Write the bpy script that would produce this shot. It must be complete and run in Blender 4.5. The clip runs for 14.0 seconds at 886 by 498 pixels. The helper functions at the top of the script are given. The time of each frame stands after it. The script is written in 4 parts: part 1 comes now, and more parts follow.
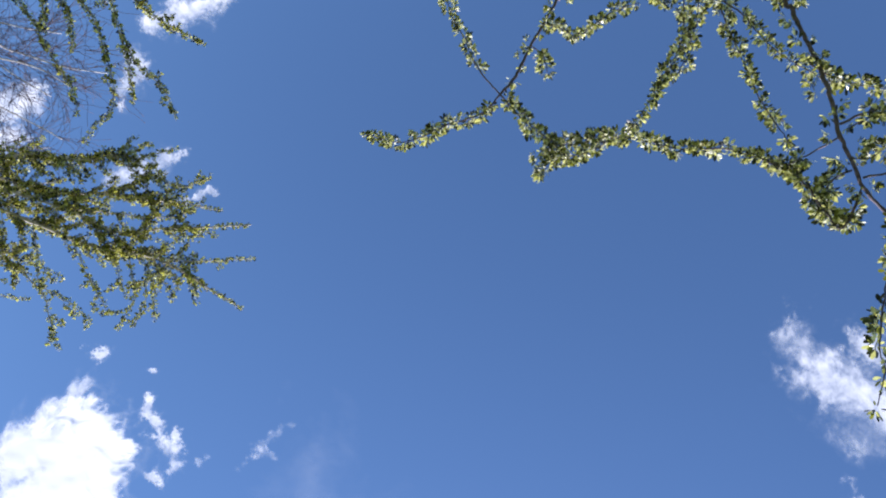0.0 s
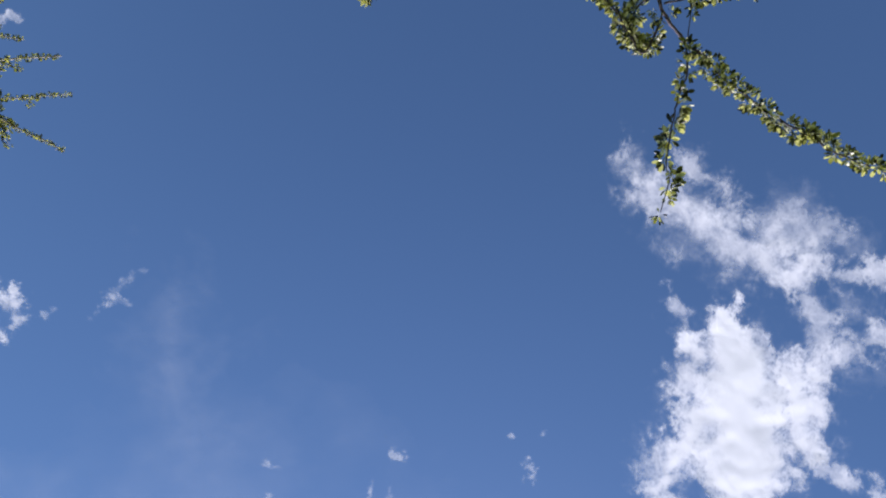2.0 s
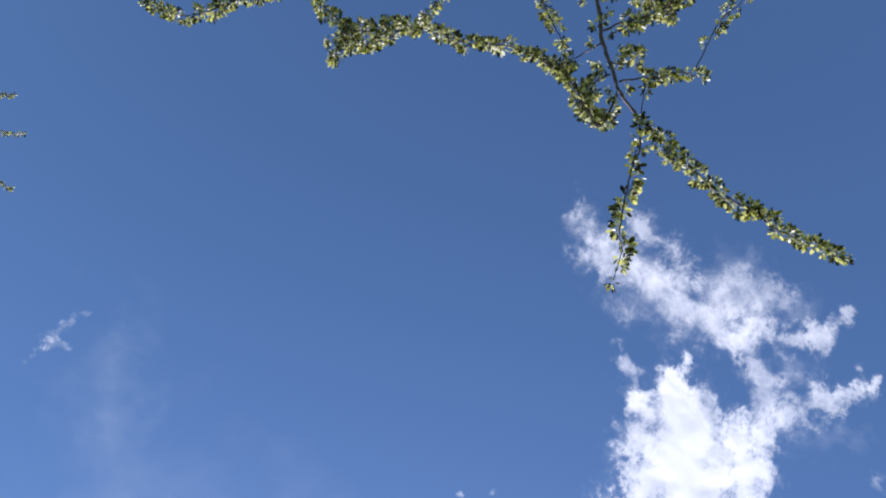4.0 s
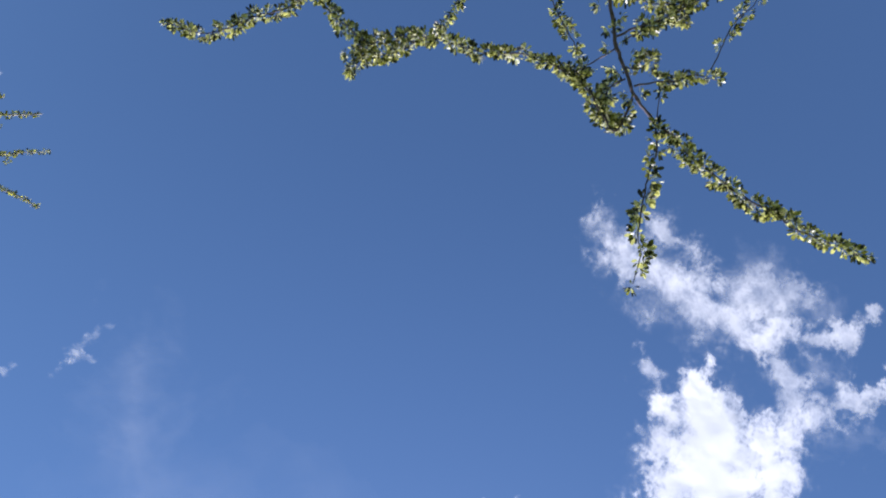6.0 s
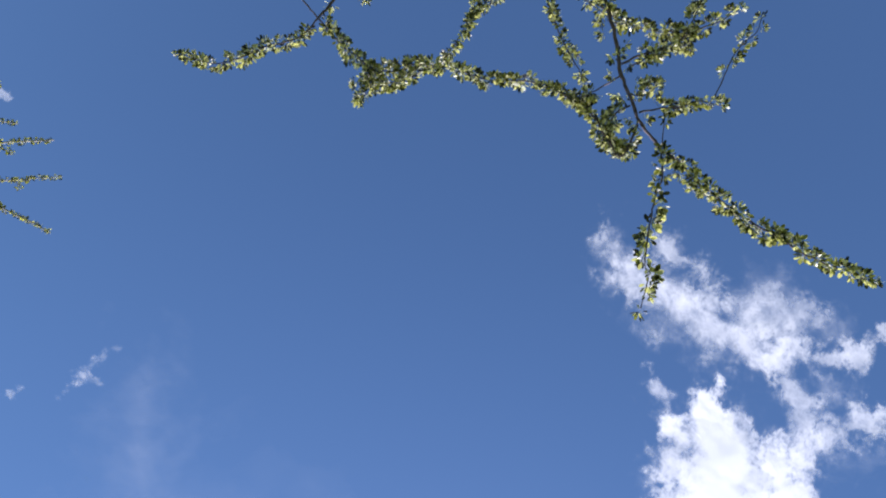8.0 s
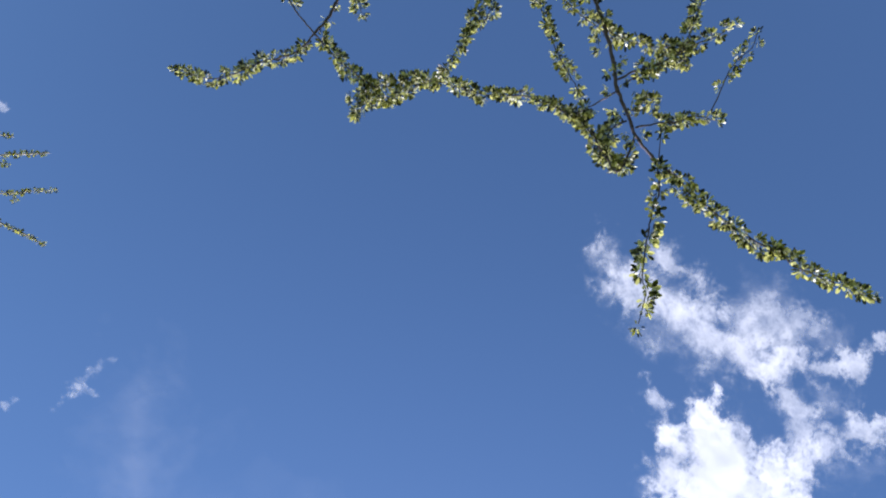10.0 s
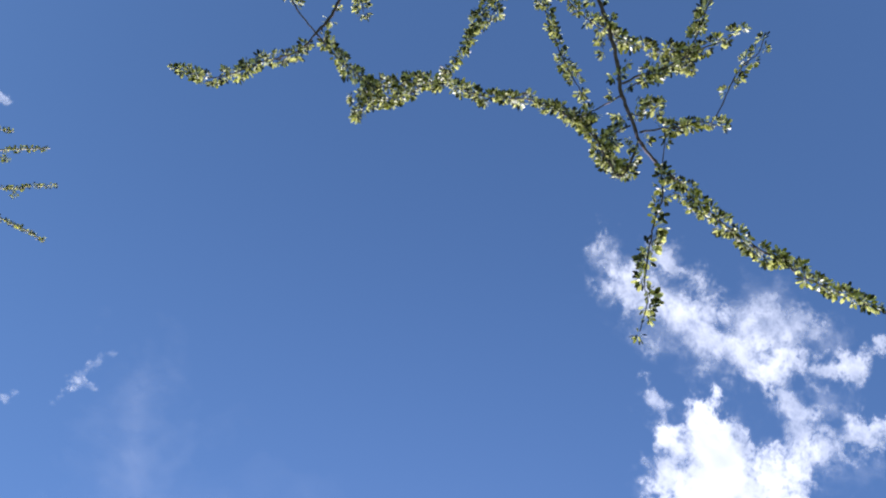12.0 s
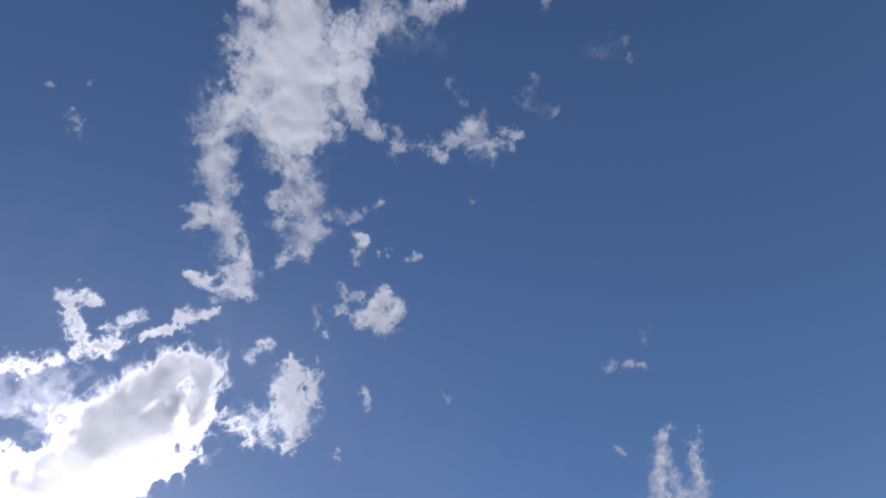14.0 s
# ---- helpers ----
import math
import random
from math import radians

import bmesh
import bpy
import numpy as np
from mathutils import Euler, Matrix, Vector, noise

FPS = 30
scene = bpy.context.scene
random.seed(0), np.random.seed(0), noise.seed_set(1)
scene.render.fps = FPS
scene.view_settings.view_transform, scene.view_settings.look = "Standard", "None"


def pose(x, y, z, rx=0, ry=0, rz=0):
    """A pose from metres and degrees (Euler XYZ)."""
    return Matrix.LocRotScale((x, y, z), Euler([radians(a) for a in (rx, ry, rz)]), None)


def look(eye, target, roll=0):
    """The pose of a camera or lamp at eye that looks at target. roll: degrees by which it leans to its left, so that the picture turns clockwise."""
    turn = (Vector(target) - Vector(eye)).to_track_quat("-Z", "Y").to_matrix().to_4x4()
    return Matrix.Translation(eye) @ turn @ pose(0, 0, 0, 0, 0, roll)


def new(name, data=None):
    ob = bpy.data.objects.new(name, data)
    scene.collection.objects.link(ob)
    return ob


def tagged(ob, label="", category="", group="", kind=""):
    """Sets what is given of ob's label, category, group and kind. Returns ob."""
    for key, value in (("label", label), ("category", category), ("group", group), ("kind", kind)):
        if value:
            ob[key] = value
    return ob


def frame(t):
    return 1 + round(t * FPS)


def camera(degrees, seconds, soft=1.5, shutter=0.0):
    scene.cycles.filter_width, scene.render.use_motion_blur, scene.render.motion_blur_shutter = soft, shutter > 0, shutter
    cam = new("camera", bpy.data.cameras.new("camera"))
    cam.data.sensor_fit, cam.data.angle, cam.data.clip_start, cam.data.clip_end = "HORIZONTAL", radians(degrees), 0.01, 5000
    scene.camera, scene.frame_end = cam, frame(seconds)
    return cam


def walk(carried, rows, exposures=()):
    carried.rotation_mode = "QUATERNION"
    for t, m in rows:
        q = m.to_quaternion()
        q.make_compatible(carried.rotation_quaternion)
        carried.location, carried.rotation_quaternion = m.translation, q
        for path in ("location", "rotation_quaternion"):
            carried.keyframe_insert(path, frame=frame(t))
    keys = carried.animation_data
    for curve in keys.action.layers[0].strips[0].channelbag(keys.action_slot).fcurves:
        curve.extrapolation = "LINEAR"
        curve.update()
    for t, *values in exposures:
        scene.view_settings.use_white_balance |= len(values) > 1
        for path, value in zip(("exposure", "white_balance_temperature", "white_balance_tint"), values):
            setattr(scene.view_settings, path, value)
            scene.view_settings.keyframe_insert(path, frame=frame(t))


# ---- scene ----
cam = camera(65.11, 14.0, soft=2.05)
walk(cam, [
    (0, pose(0.062, -0.017, 1.636, -168.99, -24.34, 177.36)),
    (0.1, pose(0.054, -0.012, 1.577, -169.72, -28.13, 177.30)),
    (0.2, pose(0.046, -0.004, 1.560, -173.30, -28.03, 178.28)),
    (0.3, pose(0.055, -0.014, 1.561, -177.78, -27.28, 179.18)),
    (0.4, pose(0.057, -0.027, 1.586, -179.38, -22.43, 179.09)),
    (0.5, pose(0.046, -0.035, 1.600, 178.18, -22.35, 179.75)),
    (0.6, pose(0.041, -0.045, 1.611, 175.32, -20.70, -179.37)),
    (0.8, pose(0.032, -0.057, 1.644, 171.32, -17.55, -179.82)),
    (1, pose(0.023, -0.051, 1.641, 170.88, -17.13, -179.27)),
    (1.5, pose(-0.006, -0.032, 1.625, 172.80, -13.41, -176.55)),
    (2, pose(-0.008, -0.029, 1.615, 176.25, -12.69, -179.39)),
    (2.5, pose(-0.004, -0.028, 1.595, 179.87, -11.76, -179.98)),
    (3, pose(-0.007, -0.015, 1.604, -178.92, -8.46, 178.05)),
    (5.5, pose(-0.001, -0.007, 1.587, -179.20, -10.49, 179.63)),
    (6, pose(-0.004, -0.006, 1.583, -178.69, -10.58, 179.71)),
    (6.5, pose(-0.000, 0.000, 1.600, -178.22, -10.46, 179.68)),
    (7, pose(-0.002, -0.001, 1.574, -178.17, -10.39, 179.82)),
    (7.5, pose(-0.010, 0.008, 1.589, -177.35, -10.74, 179.02)),
    (8, pose(-0.003, 0.006, 1.568, -177.05, -11.13, 180.00)),
    (10.5, pose(-0.001, 0.027, 1.580, -176.12, -10.84, -179.87)),
    (11, pose(0.002, 0.032, 1.590, -175.90, -10.89, 179.94)),
    (11.5, pose(-0.000, 0.030, 1.578, -175.39, -11.53, 178.96)),
    (12, pose(0.000, 0.036, 1.591, -176.28, -10.90, 179.44)),
    (12.2, pose(-0.004, 0.051, 1.634, -176.46, -7.18, -179.77)),
    (12.5, pose(-0.020, 0.081, 1.688, -177.29, -3.63, -178.26)),
    (12.8, pose(-0.036, 0.089, 1.772, 179.00, 0.79, -177.06)),
    (13, pose(-0.030, 0.068, 1.829, 173.78, 4.86, -178.20)),
    (13.3, pose(-0.021, 0.019, 1.939, 167.95, 5.36, -177.79)),
    (13.5, pose(-0.014, -0.029, 2.010, 163.89, 7.96, -177.90)),
    (13.8, pose(-0.014, -0.029, 2.010, 151.71, 14.80, 171.57)),
    (14, pose(-0.014, -0.029, 2.010, 147.50, 19.18, 167.58)),
], exposures=[(0, 1.15, 5340, 15), (0.5, 1.04, 5360, 15), (1, 0.65, 5470, 15), (1.5, 0.56, 5450, 15), (2, 0.66, 5450, 15), (3, 0.87, 5380, 15), (6.5, 0.92, 5380, 15), (10.5, 1, 5370, 15), (11.5, 1.07, 5350, 15), (12, 1.11, 5350, 15), (12.5, 1, 5400, 15), (13, 0.92, 5500, 15), (13.5, 0.69, 5500, 15), (13.8, 0.19, 5440, 15), (14, -0.04, 5420, 15)])

# ---- sky, sun ----
SUN_AZ, SUN_EL = 170.0, 36.0        # degrees from +y towards +x, and above the horizon
world = bpy.data.worlds.new("sky")
scene.world = world
world.use_nodes = True
wn, wl = world.node_tree.nodes, world.node_tree.links
sky = wn.new("ShaderNodeTexSky")
sky.sky_type, sky.sun_disc = "NISHITA", False
sky.sun_elevation, sky.sun_rotation = radians(SUN_EL), radians(SUN_AZ)
sky.altitude, sky.air_density, sky.dust_density, sky.ozone_density = 200, 1.15, 0.3, 3.0
wn["Background"].inputs["Strength"].default_value = 0.066
wl.new(sky.outputs["Color"], wn["Background"].inputs["Color"])

sun = new("sun", bpy.data.lights.new("sun", "SUN"))
sun.data.energy, sun.data.angle, sun.data.color = 5.0, radians(0.53), (1.0, 0.865, 0.765)
sun_way = Vector((math.sin(radians(SUN_AZ)) * math.cos(radians(SUN_EL)), math.cos(radians(SUN_AZ)) * math.cos(radians(SUN_EL)), math.sin(radians(SUN_EL))))
sun.matrix_world = look(sun_way * 50, (0, 0, 0))


# ---- materials ----
def material(name):
    m = bpy.data.materials.new(name)
    m.use_nodes = True
    nt = m.node_tree
    nt.nodes.clear()
    out = nt.nodes.new("ShaderNodeOutputMaterial")

    def node(kind, **values):
        n = nt.nodes.new(kind)
        for key, value in values.items():
            n.inputs[key.replace("_", " ")].default_value = value
        return n
    return m, nt, out, node


def ramp(nt, source, stops):
    r = nt.nodes.new("ShaderNodeValToRGB")
    while len(r.color_ramp.elements) < len(stops):
        r.color_ramp.elements.new(0.5)
    for el, (place, colour) in zip(r.color_ramp.elements, stops):
        el.position, el.color = place, (*colour, 1)
    nt.links.new(source, r.inputs["Fac"])
    return r.outputs["Color"]


def leaf_material(name, dark, mid, light, sheer, gloss, stops):
    """Fresh larch foliage: matt and a little waxy above, with light passing through. Some shade and sun highlight is
    put into the blade colours.
    """
    m, nt, out, node = material(name)
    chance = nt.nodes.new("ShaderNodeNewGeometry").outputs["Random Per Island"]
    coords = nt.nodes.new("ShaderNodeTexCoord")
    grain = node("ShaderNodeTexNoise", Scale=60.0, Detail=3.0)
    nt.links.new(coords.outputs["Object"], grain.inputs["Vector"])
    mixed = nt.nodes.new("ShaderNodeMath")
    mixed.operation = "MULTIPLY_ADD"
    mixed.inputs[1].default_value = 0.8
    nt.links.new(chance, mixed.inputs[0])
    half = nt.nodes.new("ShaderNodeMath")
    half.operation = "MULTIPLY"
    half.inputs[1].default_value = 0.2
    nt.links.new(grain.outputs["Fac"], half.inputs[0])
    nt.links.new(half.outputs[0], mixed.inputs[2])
    # random blades: near-black imitates shade, cream imitates sunlit highlights, mid is the needle green
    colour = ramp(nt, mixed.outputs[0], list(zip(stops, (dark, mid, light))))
    skin = node("ShaderNodeBsdfPrincipled", Roughness=gloss)
    skin.inputs["Specular IOR Level"].default_value = 0.6
    through_leaf = node("ShaderNodeBsdfTranslucent")
    mix = nt.nodes.new("ShaderNodeMixShader")
    mix.inputs[0].default_value = sheer
    nt.links.new(colour, skin.inputs["Base Color"])
    tint = node("ShaderNodeMix")
    tint.data_type, tint.blend_type = "RGBA", "MULTIPLY"
    tint.inputs[0].default_value = 1.0
    nt.links.new(colour, tint.inputs[6])
    tint.inputs[7].default_value = (1.0, 1.0, 0.45, 1)
    nt.links.new(tint.outputs[2], through_leaf.inputs["Color"])
    nt.links.new(skin.outputs[0], mix.inputs[1])
    nt.links.new(through_leaf.outputs[0], mix.inputs[2])
    nt.links.new(mix.outputs[0], out.inputs["Surface"])
    return m


def bark_material(name, dark, light, scale, rough=0.8):
    m, nt, out, node = material(name)
    coords = nt.nodes.new("ShaderNodeTexCoord")
    coarse = node("ShaderNodeTexNoise", Scale=scale, Detail=6.0, Roughness=0.65)
    fine = node("ShaderNodeTexNoise", Scale=scale * 6, Detail=4.0)
    nt.links.new(coords.outputs["Object"], coarse.inputs["Vector"])
    nt.links.new(coords.outputs["Object"], fine.inputs["Vector"])
    skin = node("ShaderNodeBsdfPrincipled", Roughness=rough)
    nt.links.new(ramp(nt, coarse.outputs["Fac"], [(0.3, dark), (0.7, light)]), skin.inputs["Base Color"])
    bump = node("ShaderNodeBump", Strength=0.5, Distance=0.002)
    nt.links.new(fine.outputs["Fac"], bump.inputs["Height"])
    nt.links.new(bump.outputs[0], skin.inputs["Normal"])
    nt.links.new(skin.outputs[0], out.inputs["Surface"])
    return m


def cloud_material(name, fray):
    """Water droplets: white, lit through as well as from in front, thinning out to nothing at the rim."""
    m, nt, out, node = material(name)
    dense = nt.nodes.new("ShaderNodeAttribute")
    dense.attribute_name = "cover"
    coords = nt.nodes.new("ShaderNodeTexCoord")
    shred = node("ShaderNodeTexNoise", Scale=0.11, Detail=5.0, Roughness=0.62, Distortion=0.6)
    nt.links.new(coords.outputs["Object"], shred.inputs["Vector"])
    def sums(kind, *terms):
        n = nt.nodes.new("ShaderNodeMath")
        n.operation = kind
        for k, term in enumerate(terms):
            if isinstance(term, (int, float)):
                n.inputs[k].default_value = term
            else:
                nt.links.new(term, n.inputs[k])
        return n.outputs[0]
    thin = dense.outputs["Fac"]
    partly = sums("MULTIPLY", thin, sums("SUBTRACT", 1.0, thin))
    torn = sums("MULTIPLY_ADD", shred.outputs["Fac"], fray, -0.5 * fray)
    total = sums("MULTIPLY_ADD", partly, torn, thin)
    total.node.use_clamp = True
    front = node("ShaderNodeBsdfDiffuse", Color=(0.95, 0.95, 0.95, 1))
    behind = node("ShaderNodeBsdfTranslucent", Color=(0.97, 0.97, 0.97, 1))
    body = nt.nodes.new("ShaderNodeMixShader")
    body.inputs[0].default_value = 0.55
    nt.links.new(front.outputs[0], body.inputs[1])
    nt.links.new(behind.outputs[0], body.inputs[2])
    ahead = node("ShaderNodeBsdfRefraction", Color=(1, 1, 1, 1), Roughness=1.0, IOR=0.85)
    droplets = nt.nodes.new("ShaderNodeMixShader")
    single = sums("MULTIPLY", sums("SUBTRACT", 1.0, thin), 1.1)
    nt.links.new(sums("ADD", 0.04, sums("MINIMUM", single, 0.19)), droplets.inputs[0])
    nt.links.new(body.outputs[0], droplets.inputs[1])
    nt.links.new(ahead.outputs[0], droplets.inputs[2])
    gap = nt.nodes.new("ShaderNodeBsdfTransparent")
    mix = nt.nodes.new("ShaderNodeMixShader")
    nt.links.new(total, mix.inputs[0])
    nt.links.new(gap.outputs[0], mix.inputs[1])
    nt.links.new(droplets.outputs[0], mix.inputs[2])
    nt.links.new(mix.outputs[0], out.inputs["Surface"])
    return m


# first colour stands in for shaded blades, third for sunlit ones
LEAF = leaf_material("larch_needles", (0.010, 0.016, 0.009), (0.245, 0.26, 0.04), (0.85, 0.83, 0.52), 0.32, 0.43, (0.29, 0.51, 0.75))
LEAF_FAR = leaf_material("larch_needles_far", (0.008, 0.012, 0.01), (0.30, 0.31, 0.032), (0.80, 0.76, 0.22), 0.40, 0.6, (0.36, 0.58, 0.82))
BARK = bark_material("larch_bark", (0.026, 0.02, 0.027), (0.16, 0.122, 0.15), 60)
BARK_PALE = bark_material("pale_larch_bark", (0.30, 0.25, 0.21), (0.68, 0.61, 0.54), 30)
BIRCH = bark_material("birch_bark", (0.45, 0.38, 0.36), (0.85, 0.79, 0.76), 14)
BIRCH_TWIG = bark_material("birch_twigs", (0.03, 0.02, 0.026), (0.13, 0.09, 0.105), 30)
CLOUD = cloud_material("cloud_droplets", 1.4)
VEIL = cloud_material("ice_veil", 0.8)


def grass_material():
    m, nt, out, node = material("grass")
    coords = nt.nodes.new("ShaderNodeTexCoord")
    patch = node("ShaderNodeTexNoise", Scale=0.4, Detail=8.0, Roughness=0.7)
    nt.links.new(coords.outputs["Object"], patch.inputs["Vector"])
    skin = node("ShaderNodeBsdfPrincipled", Roughness=0.9)
    nt.links.new(ramp(nt, patch.outputs["Fac"], [(0.3, (0.05, 0.07, 0.02)), (0.7, (0.11, 0.14, 0.04))]), skin.inputs["Base Color"])
    nt.links.new(skin.outputs[0], out.inputs["Surface"])
    return m


# ---- building blocks ----
def mesh_of(name, verts, faces, mat, smooth=True):
    me = bpy.data.meshes.new(name)
    me.from_pydata(verts, [], faces)
    me.materials.append(mat)
    me.polygons.foreach_set("use_smooth", [smooth] * len(me.polygons))
    me.update()
    return me


def part(name, me, parent, label="", kind=""):
    ob = new(name, me)
    ob.parent = parent
    return tagged(ob, label=label, kind=kind)


def curve_through(points, step):
    """Catmull-Rom points along a few places, about a step apart."""
    pts = [Vector(p) for p in points]
    if len(pts) < 3:
        pts = [pts[0], (pts[0] + pts[-1]) / 2, pts[-1]]
    ext = [2 * pts[0] - pts[1], *pts, 2 * pts[-1] - pts[-2]]
    out = []
    for i in range(1, len(ext) - 2):
        a, b, c, d = ext[i - 1:i + 3]
        n = max(2, round((c - b).length / step))
        for k in range(n):
            u = k / n
            out.append(0.5 * (2 * b + (c - a) * u + (2 * a - 5 * b + 4 * c - d) * u * u + (3 * b - a - 3 * c + d) * u ** 3))
    return [*out, pts[-1]]


def tube(path, r0, r1, verts, faces, rng, sides=6, knots=0.12):
    """A tapered, slightly knotty shoot, added to verts and faces."""
    start = len(verts)
    n = len(path)
    side = Vector((0.31, 0.52, 0.8))
    for i, p in enumerate(path):
        way = (path[min(i + 1, n - 1)] - path[max(i - 1, 0)]).normalized()
        u = way.cross(side).normalized()
        v = way.cross(u)
        r = (r0 + (r1 - r0) * i / (n - 1)) * (1 + rng.uniform(-knots, knots * 1.6))
        for k in range(sides):
            a = 2 * math.pi * k / sides
            verts.append(p + u * (r * math.cos(a)) + v * (r * math.sin(a)))
    for i in range(n - 1):
        for k in range(sides):
            a, b = start + i * sides + k, start + i * sides + (k + 1) % sides
            faces.append((a, b, b + sides, a + sides))
    faces.append(tuple(start + k for k in reversed(range(sides))))
    faces.append(tuple(start + (n - 1) * sides + k for k in range(sides)))


def tuft_shape(rng, size, leaves, width, verts, faces, centre=Vector(), turn=None, stalk=0.05):
    """A rosette of short soft blades round a spur shoot that points along +z, each folded along its midrib."""
    turn = turn or Matrix.Identity(3)
    for k in range(leaves):
        a = 2 * math.pi * (k + rng.uniform(-0.35, 0.35)) / leaves * 2.4
        lean = rng.uniform(0.2, 1.65)
        out = Vector((math.cos(a) * math.sin(lean), math.sin(a) * math.sin(lean), math.cos(lean)))
        across = Vector((-math.sin(a), math.cos(a), rng.uniform(-0.5, 0.5))).normalized()
        back = out.cross(across)
        ln = size * rng.uniform(0.7, 1.12)
        w = ln * width * rng.uniform(0.8, 1.25)
        i = len(verts)
        bend = back * (ln * rng.uniform(-0.12, 0.16))
        mid, end = out * ((0.57 + 0.3 * stalk) * ln) + bend * 0.4, out * (0.9 * ln) + bend
        for q in (out * (stalk * ln), mid + across * w, end + across * (0.78 * w), out * ln + bend, end - across * (0.78 * w), mid - across * w):
            verts.append(centre + turn @ q)
        faces += [(i, i + 1, i + 5), (i + 1, i + 2, i + 3, i + 4, i + 5)]


def facing(way, rng):
    z = way.normalized()
    x = z.cross(Vector((rng.uniform(-1, 1), rng.uniform(-1, 1), rng.uniform(-1, 1)))).normalized()
    return Matrix((x, z.cross(x), z)).transposed()


# ---- ground ----
bm = bmesh.new()
bmesh.ops.create_grid(bm, x_segments=60, y_segments=60, size=2500)
for v in bm.verts:
    far = v.co.length
    v.co.z = 0.0 if far < 120 else 3.0 * noise.noise(v.co * 0.004)
me = bpy.data.meshes.new("ground")
bm.to_mesh(me)
bm.free()
me.materials.append(grass_material())
tagged(new("ground", me), "rough green grass under the larches", "ground", kind="structure")

# ---- the larch overhead ----
rng = random.Random(7)
TUFTS = []
for k in range(10):
    vs, fs = [], []
    tuft_shape(rng, 0.0228, 24, 0.15, vs, fs, stalk=0.34)
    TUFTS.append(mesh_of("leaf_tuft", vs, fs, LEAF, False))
larch = tagged(new("larch"), "young larch with fresh yellow-green needle tufts on arching twigs", "tree")
larch.location = (-0.3, 3.0, 0)
HOME = Vector(larch.location)
tuft_count = 0
overflow = ([], [])


def near_shoot(name, points, r0, r1, parent, leafy=(0.0, 1.0), gap=0.0135, label="", spread=0.008, big=1.0):
    """One shoot of the near larch, with its needle tufts from one share of its length to another."""
    global tuft_count
    path = [p - HOME for p in curve_through(points, 0.012)]
    for p in path[1:-1]:
        p += Vector((rng.uniform(-1, 1), rng.uniform(-1, 1), rng.uniform(-1, 1))) * min(0.0018, r0 * 0.6)
    vs, fs = [], []
    tube(path, r0, r1, vs, fs, rng)
    ob = part(name, mesh_of(name, vs, fs, BARK), parent, label)
    lengths = [0.0]
    for a, b in zip(path, path[1:]):
        lengths.append(lengths[-1] + (b - a).length)
    full, s = lengths[-1], lengths[-1] * leafy[0]
    while s <= full * leafy[1]:
        i = max(k for k in range(len(path)) if lengths[k] <= s + 1e-9)
        i = min(i, len(path) - 2)
        here = path[i].lerp(path[i + 1], (s - lengths[i]) / max(1e-6, lengths[i + 1] - lengths[i]))
        way = (path[i + 1] - path[i]).normalized()
        out = Vector((rng.gauss(0, 1), rng.gauss(0, 1), rng.gauss(0.1, 1)))
        out = (out - way * out.dot(way)).normalized()
        if s > full * 0.97:
            out = (way + out * 0.4).normalized()
        spot = here + out * rng.uniform(0.002, 1.3 * spread)
        turn = facing(out + way * 0.3, rng)
        size = big * rng.uniform(0.7, 1.2)
        if tuft_count < 300:
            t = part("leaf_tuft", TUFTS[rng.randrange(len(TUFTS))], ob)
            t.matrix_local = Matrix.LocRotScale(spot, turn.to_quaternion(), (size, size, size))
            tuft_count += 1
        else:
            tuft_shape(rng, 0.0228 * size, 24, 0.15, *overflow, spot, turn, 0.34)
        s += 1.15 * gap * rng.uniform(0.4, 1.6)
    return ob


vs, fs = [], []
tube([p - HOME for p in curve_through([(-0.3, 3.0, -0.05), (-0.27, 3.02, 1.5), (-0.33, 3.0, 3.4), (-0.3, 3.03, 6.1)], 0.12)], 0.075, 0.012, vs, fs, rng, sides=12, knots=0.06)
part("trunk", mesh_of("trunk", vs, fs, BARK), larch, "grey-brown scaly trunk")
limb_a = near_shoot('limb', [(-0.3, 3, 2.9), (-0.22, 2.3, 3.25), (-0.1, 1.6, 3.5), (-0.024, 0.985, 3.42), (-0.034, 0.877, 3.391), (-0.068, 0.751, 3.353), (-0.097, 0.617, 3.311), (-0.106, 0.522, 3.28), (-0.134, 0.462, 3.33), (-0.155, 0.419, 3.364), (-0.21, 0.357, 3.42)], 0.011, 0.0042, larch, (0.6, 0.97), 0.019, 'dark grey-brown arching limb', 0.026)
near_shoot('twig', [(-0.21, 0.357, 3.42), (-0.214, 0.29, 3.399), (-0.191, 0.224, 3.377), (-0.172, 0.139, 3.348), (-0.159, 0.057, 3.32), (-0.166, 0.027, 3.309), (-0.144, -0.05, 3.28)], 0.0028, 0.0011, limb_a, (0.05, 1.0), 0.02, '', 0.009, 1.36)
near_shoot('twig', [(-0.21, 0.357, 3.42), (-0.259, 0.315, 3.402), (-0.289, 0.266, 3.386), (-0.337, 0.221, 3.366), (-0.386, 0.173, 3.346), (-0.445, 0.13, 3.322), (-0.513, 0.075, 3.292), (-0.574, 0.042, 3.266), (-0.633, 0.014, 3.24)], 0.0032, 0.0012, limb_a, (0.02, 1.0), 0.0068, '', 0.013, 1.05)
near_shoot('twig', [(-0.153, 0.435, 3.34), (-0.202, 0.446, 3.354), (-0.26, 0.453, 3.371), (-0.3, 0.467, 3.383), (-0.359, 0.456, 3.4)], 0.0026, 0.0012, limb_a, (0.25, 1.0), 0.0095)
